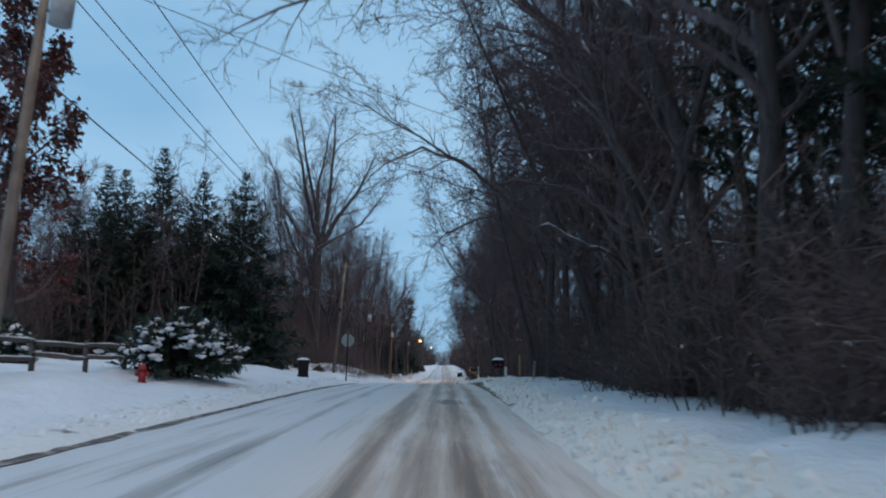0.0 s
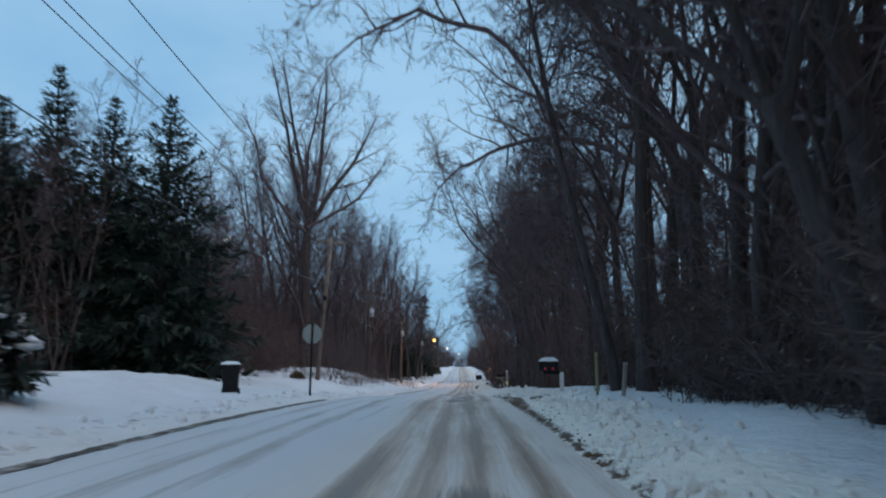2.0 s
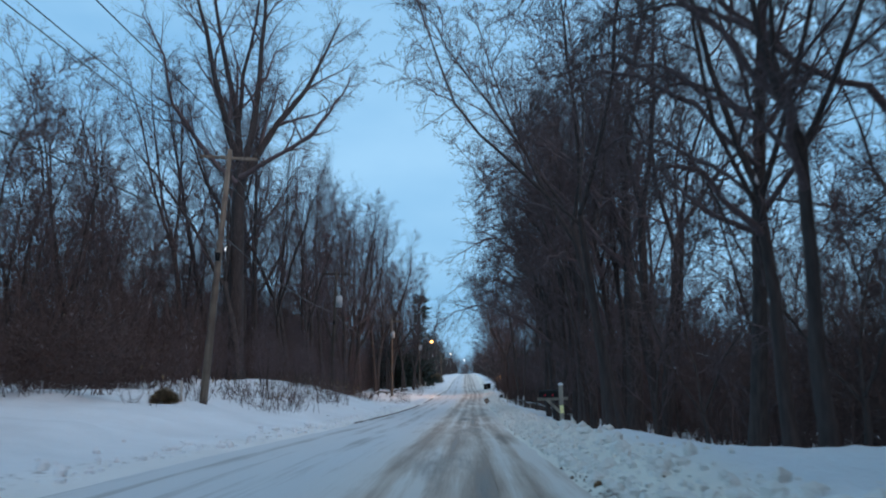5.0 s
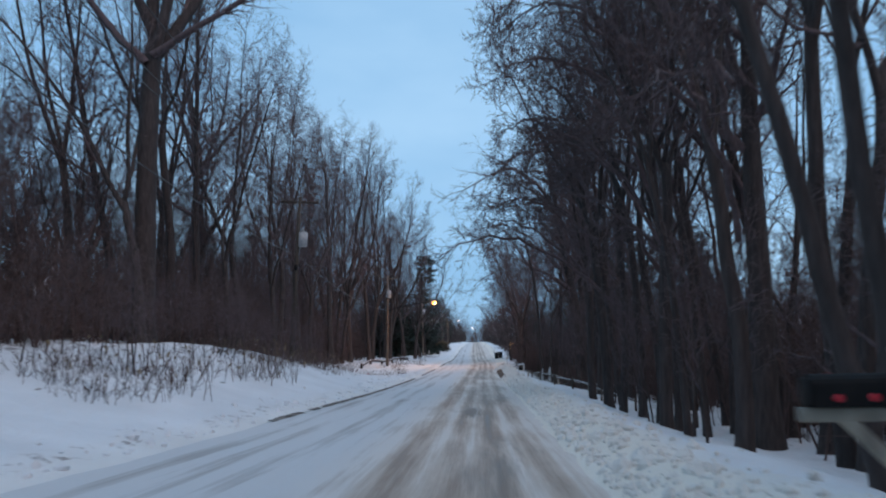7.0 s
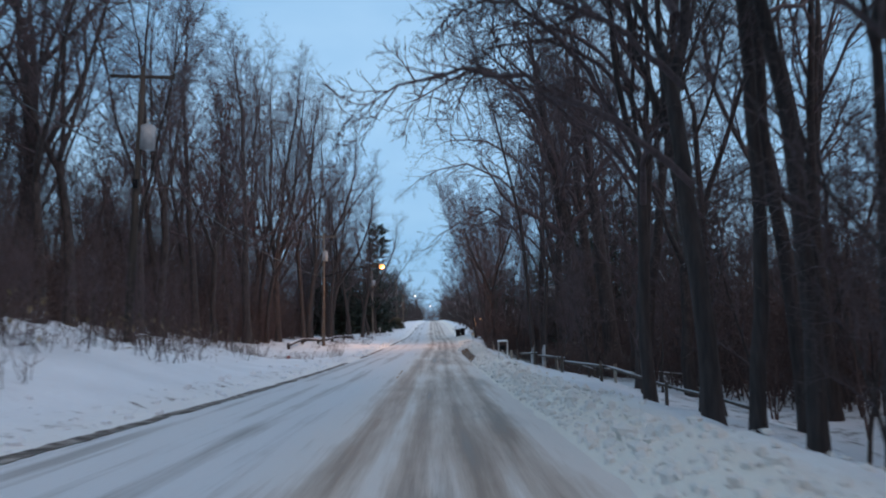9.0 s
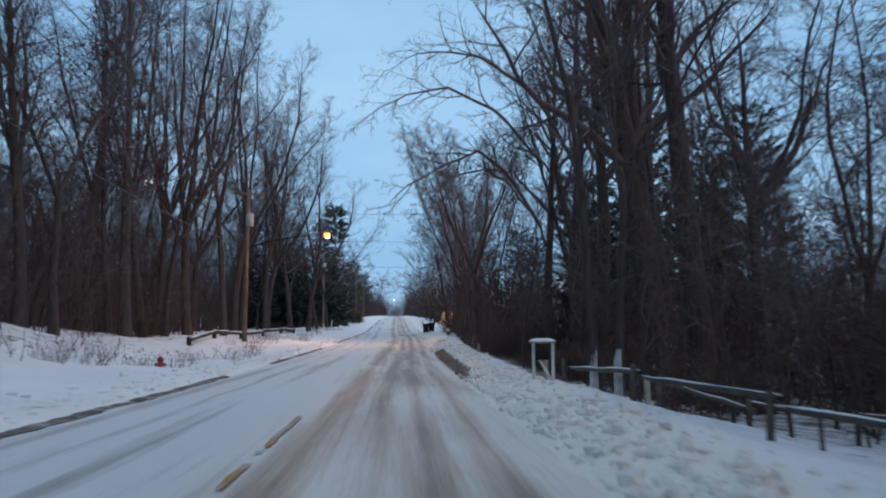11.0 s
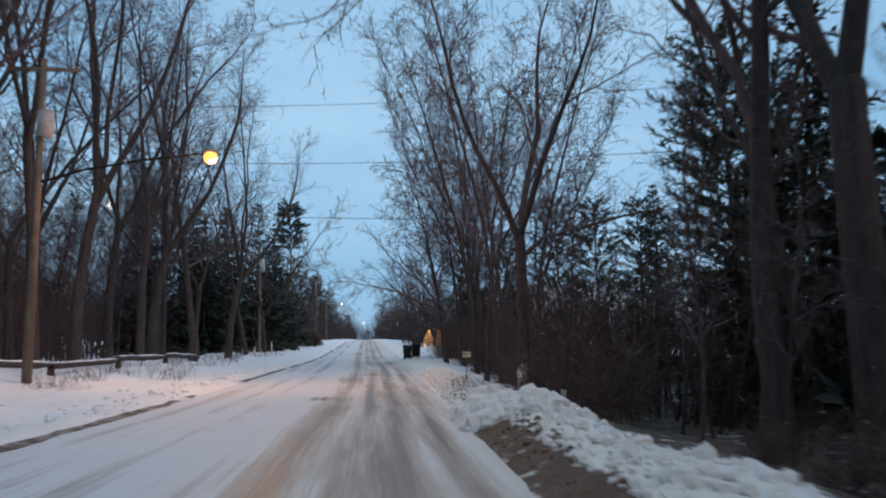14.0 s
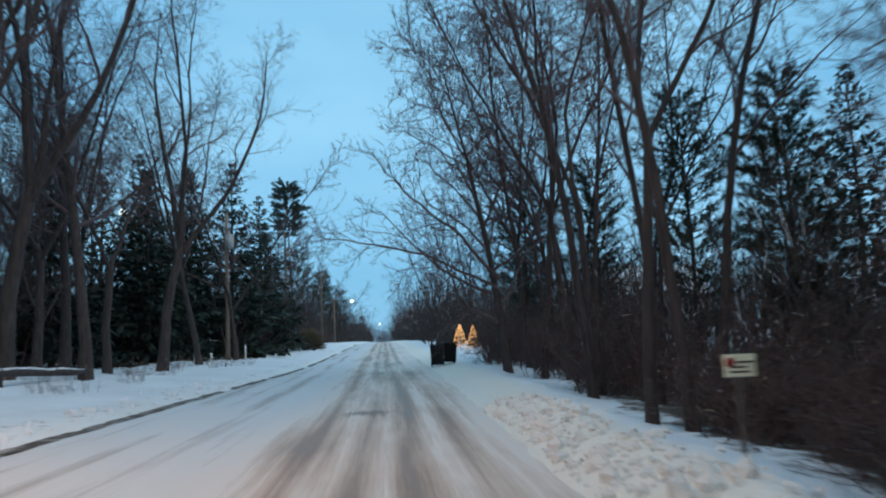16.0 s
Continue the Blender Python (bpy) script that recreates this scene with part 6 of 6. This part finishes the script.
rail_fence([(-11.0, 17.5), (-11.0, 20.4), (-11.0, 23.4), (-11.0, 26.9), (-11.0, 30.2)], (0.42, 0.8), 0.95, "weathered split-rail fence in the snow", r=0.065)
rail_fence([(7.6, 108.0), (6.6, 112.0), (5.6, 116.0), (5.0, 120.5), (4.5, 124.9), (4.3, 130.0)], (0.5,), 0.62, "old wooden rail fence with snow on its rails", r=0.042)
rail_fence([(5.8, 127.6), (7.4, 127.0), (9.4, 126.6), (11.6, 126.0)], (0.55,), 0.68, "fallen log rails with snow on top", r=0.045)
rail_fence([(-12.5, 165.0), (-12.2, 171.0), (-11.6, 178.0), (-11.0, 185.0), (-10.4, 192.0), (-9.9, 198.0)], (0.42,), 0.55, "low fence of dark logs capped with snow", M_BARK2, r=0.12)


def snowy_bush(x, y, h, wide, seed):
    """An evergreen bush weighed down with snow."""
    rng = np.random.default_rng(seed)
    g, stem, caps = Limbs(), Limbs(), nb()
    for _ in range(150):
        a, e = rng.uniform(0, 6.283), rng.uniform(0.05, 1.45)
        d = np.array((math.cos(a) * math.cos(e), math.sin(a) * math.cos(e), math.sin(e)))
        end = np.array((d[0] * wide / 2, d[1] * wide / 2, d[2] * h)) * rng.uniform(0.75, 1.08)
        st = np.array([(0, 0, 0.05), end * 0.5 + (0, 0, 0.1 * h), end])
        stem.tube(st, [0.04, 0.02, 0.01], 4)
        p, dd = many_along(st, rng.uniform(0.3, 1.0, 36))
        g.blades(p, p + many_off(rng, dd, 0.3, 1.2) * rng.uniform(0.2, 0.45, (36, 1)), rng.uniform(0.05, 0.09, 36), rng)
        if e > 0.35 and rng.random() < 0.55:
            for _s in range(4):
                ball(caps, end * rng.uniform(0.82, 1.0) + rng.normal(0, 0.12, 3) * (1, 1, 0.4), rng.uniform(0.07, 0.15), rng.uniform(0.8, 2.0), rng.uniform(0.8, 1.8), 0.6, 1, 0.45, rng)
    ob = empty("evergreen_bush", pose(x, y, ground_z(x, y) - 0.05), "dark evergreen bush weighed down with snow", "bush", "snowy bushes on the lawn")
    limb_part("brush_base", stem, M_BARK2, ob)["kind"] = "stuff"
    limb_part("foliage", g, M_NEEDLE, ob, "dark green needles")
    part("snow_load", caps, M_SNOWCAP, ob, "clumps of snow on the branches")["kind"] = "stuff"
    return ob


snowy_bush(-9.4, 31.0, 2.3, 5.0, 1)
snowy_bush(-10.2, 37.0, 2.1, 3.4, 2)
snowy_bush(-14.2, 28.0, 1.3, 2.2, 3)


def small_sign(x, y, h):
    ob = empty("small_sign", pose(x, y, ground_z(x, y), 0, 0, 3), "small cream sign with a red mark on a stake", "sign")
    part("stake", box(nb(), -0.02, 0.02, -0.02, 0.02, -0.3, h + 0.1, 0.004), M_WOOD, ob)
    board = part("board", box(nb(), -0.17, 0.17, -0.035, -0.022, h - 0.02, h + 0.21, 0.004), M_CREAM, ob)
    b_ = cyl(nb(), (-0.1, -0.0365, h + 0.13), (-0.1, -0.041, h + 0.13), 0.05, 0.05, 12)
    part("emblem", b_, M_RED, board, "plain red round mark")
    for i, wd in enumerate((0.2, 0.17, 0.2)):
        part("text_bar", box(nb(), -0.03 if i == 0 else -0.1, -0.03 + wd * 0.9 if i == 0 else -0.1 + wd, -0.041, -0.0365, h + 0.12 - 0.05 * i, h + 0.14 - 0.05 * i), M_WOOD, board)
    return ob


small_sign(4.06, 171.95, 1.0).scale = (0.8, 0.8, 0.8)


def newspaper_box(x, y):
    """Open wooden stand with a small roof plank and braces, snow on top."""
    ob = empty("mailbox_stand", pose(x, y, ground_z(x, y) - 0.05), "snowy wooden mailbox stand with crossed braces", "mailbox")
    for dx in (-0.3, 0.34):
        part("post", box(nb(), dx - 0.045, dx + 0.045, -0.045, 0.045, -0.3, 1.02, 0.01), M_WHITE, ob)
    part("brace", box(nb(), -0.035, 0.035, -0.03, 0.03, -0.45, 0.45, 0.008, pose(0.0, 0, 0.5, 0, -38, 0)), M_WHITE, ob)
    part("shelf", box(nb(), -0.42, 0.42, -0.18, 0.18, 1.02, 1.07, 0.008), M_PALEWOOD, ob)
    c_ = nb()
    snow_lid(c_, 0.84, 0.36, 1.068, 0.07, random.Random(2))
    part("snow_cap", c_, M_SNOWCAP, ob, "snow on the shelf")
    part("box", box(nb(), -0.25, 0.2, -0.13, 0.13, 0.62, 0.86, 0.03), M_BLACK, ob, "dark box under the shelf")
    return ob


ns = newspaper_box(3.38, 127.6)
ns.scale = (0.62, 0.8, 0.84)


def tan_heap(x, y, r, h, seed, label):
    rng = np.random.default_rng(seed)
    g = Limbs()
    a, e = rng.uniform(0, 6.283, 1800), np.arcsin(rng.uniform(0.02, 1, 1800))
    d = np.stack([np.cos(a) * np.cos(e) * r, np.sin(a) * np.cos(e) * r, np.sin(e) * h], 1)
    g.blades(d * rng.uniform(0.3, 0.8, (1800, 1)), d * rng.uniform(0.88, 1.1, (1800, 1)) + rng.normal(0, 0.06, (1800, 3)), 0.035, rng)
    ob = empty("ornamental_grass", pose(x, y, ground_z(x, y)), label, "shrub")
    limb_part("grass_tuft", g, M_DRY, ob)
    return ob


tan_heap(-6.9, 259.0, 1.9, 2.3, 4, "rounded tan clump of winter ornamental grass")
tan_heap(-11.7, 82.4, 0.55, 0.5, 6, "low tan clump of dry grass in the snow")
tan_heap(-7.6, 263.0, 1.5, 1.9, 5, "rounded tan clump of winter ornamental grass")


def light_tree(x, y, h, w, seed):
    rng = random.Random(seed)
    ob = empty("light_tree", pose(x, y, ground_z(x, y)), "cone of warm yellow holiday lights on a pole", "holiday lights", "holiday light cones")
    part("pole", cyl(nb(), (0, 0, 0), (0, 0, h), 0.02, 0.015, 8), M_STEEL, ob)
    for k in range(10):
        a = 6.283 * k / 10
        foot = Vector((math.cos(a) * w, math.sin(a) * w, 0.1))
        cord = part("cord", cyl(nb(), foot, (0, 0, h), 0.008, 0.008, 4), M_CABLE, ob)
        b_ = nb()
        for i in range(9):
            ball(b_, foot.lerp(Vector((0, 0, h)), (i + rng.random()) / 9.5), 0.045, 1, 1, 1, 1)
        part("light_string", b_, M_FAIRY, cord, "string of warm bulbs")["kind"] = "stuff"
    return ob


light_tree(7.3, 236.0, 2.1, 0.75, 1)
light_tree(8.5, 237.0, 2.0, 0.6, 2)


def house(x, y, rot, w, d, h, roof_h, label):
    """A small house with a snowy gabled roof."""
    ob = empty("house", pose(x, y, ground_z(x, y) - 0.3, 0, 0, rot), label, "house", "houses behind the trees")
    part("wall", box(nb(), -w / 2, w / 2, -d / 2, d / 2, 0, h), M_SIDING, ob, smooth=False)
    g_ = nb()
    for s in (-1, 1):
        vs = [g_.verts.new(c) for c in ((s * w / 2, -d / 2, h), (s * w / 2, d / 2, h), (s * w / 2, 0, h + roof_h))]
        g_.faces.new(vs)
    part("gable", g_, M_SIDING, ob, smooth=False)
    e = 0.4
    for s in (-1, 1):
        r_ = nb()
        q = [r_.verts.new(c) for c in ((-w / 2 - e, s * (d / 2 + e), h - roof_h * 0.12), (w / 2 + e, s * (d / 2 + e), h - roof_h * 0.12), (w / 2 + e, 0, h + roof_h + 0.12), (-w / 2 - e, 0, h + roof_h + 0.12))]
        f = r_.faces.new(q if s < 0 else q[::-1])
        bmesh.ops.solidify(r_, geom=[f], thickness=0.18)
        part("roof", r_, M_SNOWCAP, ob, "roof under a layer of snow", smooth=False)
    for i in range(3):
        wx = -w / 2 + w * (i + 0.5) / 3
        win = part("window", box(nb(), wx - 0.55, wx + 0.55, -d / 2 - 0.06, -d / 2 - 0.003, 1.1, 2.3, 0.01), M_WHITE, ob, "white window frame")
        for s in (-1, 1):
            part("pane", box(nb(), wx + s * 0.25 - 0.21, wx + s * 0.25 + 0.21, -d / 2 - 0.075, -d / 2 - 0.062, 1.2, 2.2), M_GLASS, win)
    dr_ = part("door", box(nb(), w / 6 - 0.45, w / 6 + 0.45, -d / 2 - 0.05, -d / 2 - 0.003, 0.3, 2.35, 0.01), M_DOOR, ob)
    part("handle", ball(nb(), (w / 6 + 0.35, -d / 2 - 0.08, 1.3), 0.035, 1, 1, 1, 1), M_STEEL, dr_)
    return ob


house(27.0, 252.0, 12, 12.0, 8.0, 4.4, 2.8, "low grey house with a snowy roof behind the trees")
house(26.0, 203.0, -18, 5.4, 5.0, 2.9, 1.8, "small grey house with a snowy roof among evergreens")
set_down(PINE[0], 17.6, 168.5, 30, 0.5, group="evergreens behind the roadside trees")
house(20.8, 175.0, -10, 3.6, 3.2, 3.2, 1.2, "small grey shed with a snowy roof behind the trees")



def plastered_snow(x, y, r, h, seed):
    """Snow thrown by the plough, stuck on the side of a trunk's foot."""
    rng = np.random.default_rng(seed)
    z0 = ground_z(x, y) - 0.1
    verts, faces, na, nz = [], [], 9, 11
    for j in range(nz):
        f = j / (nz - 1)
        rr_ = r * (1 + 0.5 * math.exp(-f * h / 0.5))
        for i in range(na):
            u = i / (na - 1)
            a = math.pi * (1.0 + 0.62 * u) - 0.15 + 0.1 * math.sin(5 * f)
            edge = min(1.0, 6 * u * (1 - u) * 2) * min(1.0, max(0.0, (1 - f) * 5 - 1.6 * (0.5 + 0.5 * math.sin(3.1 * i + 1))))
            q = rr_ + 0.012 - 0.05 * (1 - edge) + 0.03 * edge * rng.random()
            verts.append((math.cos(a) * q, math.sin(a) * q, h * f))
    for j in range(nz - 1):
        for i in range(na - 1):
            o = j * na + i
            faces.append((o, o + 1, o + na + 1, o + na))
    ob = mesh_object("snow_crust", verts, faces, M_CRUST)
    ob.location = (x, y, z0)
    return tagged(ob, "crust of ploughed snow plastered on a tree foot", "snow", "snow on tree feet")


plastered_snow(6.1, 172.0, 0.27, 1.25, 1)
for i, (x, y) in enumerate(((5.1, 130.3), (5.6, 130.0))):
    set_down(SLIM[i], x, y, 60 * i, 1.0, group=G_R)
    plastered_snow(x, y, 0.115, 1.3, 2 + i)
for i in range(9):
    set_down(WEED, 3.2 + 0.35 * i % 1.1, 166.0 + 0.45 * i, 50 * i, 0.4, group="dry weeds on the verge")
# ---- ploughed snow ----


def snow_chunks(name, material, count, y0, y1, place, size, seed, label, sub=1, top=0.12):
    rng = np.random.default_rng(seed)
    base = nb()
    bmesh.ops.create_icosphere(base, subdivisions=sub, radius=1.0)
    bv = np.array([v.co[:] for v in base.verts])
    bf = [[v.index for v in f.verts] for f in base.faces]
    base.free()
    verts, faces = [], []
    for _ in range(count):
        y = rng.uniform(y0, y1)
        x = place(rng, y)
        s = min(top, size * rng.lognormal(0, 0.65))
        q = bv * (1 + rng.uniform(-0.28, 0.28, (len(bv), 1))) * rng.uniform(0.7, 1.3, 3) * s
        a = rng.uniform(0, 6.28)
        q = q @ np.array(((math.cos(a), -math.sin(a), 0), (math.sin(a), math.cos(a), 0), (0, 0, 1)))
        q = q + (x, y, ground_z(float(x), round(float(y), 1)) + s * 0.1)
        o = len(verts)
        verts.extend(q.tolist())
        faces.extend([[i + o for i in f] for f in bf])
    ob = mesh_object(name, verts, faces, material, False)
    return tagged(ob, label, "snow", kind="stuff")


snow_chunks("snow_chunks", M_GLOWSLUSH, 11000, 0, 182, lambda g, y: float(right_x(y)) + (0.5 if 33 < y < 56 or 133 < y < 157 else 0.08) + abs(g.normal(0.4, 0.6)), 0.030, 1, "lumps of dirty ploughed snow along the verge, headlight warmth painted in")
snow_chunks("snow_chunks", M_SNOWCAP, 1100, 0, 200, lambda g, y: float(left_x(y)) - 0.2 - abs(g.normal(0.5, 0.6)), 0.04, 2, "lumps of ploughed snow along the road edge")
snow_chunks("snow_chunks", M_GLOWSLUSH, 150, 156.3, 160.9, lambda g, y: float(right_x(y)) + g.uniform(-0.1, 1.9), 0.125, 3, "big blocks of ploughed snow on the verge", 2, 0.29)
snow_chunks("earth_clods", M_CLOD, 420, 45.2, 48.2, lambda g, y: float(right_x(y)) + 0.55 + abs(g.normal(0.0, 0.33)), 0.013, 7, "patch of brown leaves on the ploughed snow")
snow_chunks("earth_clods", M_CLOD, 130, 161.3, 168, lambda g, y: float(right_x(y)) + abs(g.normal(0.55, 0.35)), 0.016, 6, "brown leaves and clods scattered on the ploughed snow")
snow_chunks("earth_clods", M_CLOD, 500, 30, 62, lambda g, y: float(right_x(y)) + abs(g.normal(0.05, 0.22)), 0.009, 4, "clods of earth and leaves turned up by the plough")
snow_chunks("earth_clods", M_CLOD, 700, 131, 161, lambda g, y: float(right_x(y)) + abs(g.normal(0.25, 0.35)), 0.010, 5, "clods of earth and leaves turned up by the plough")
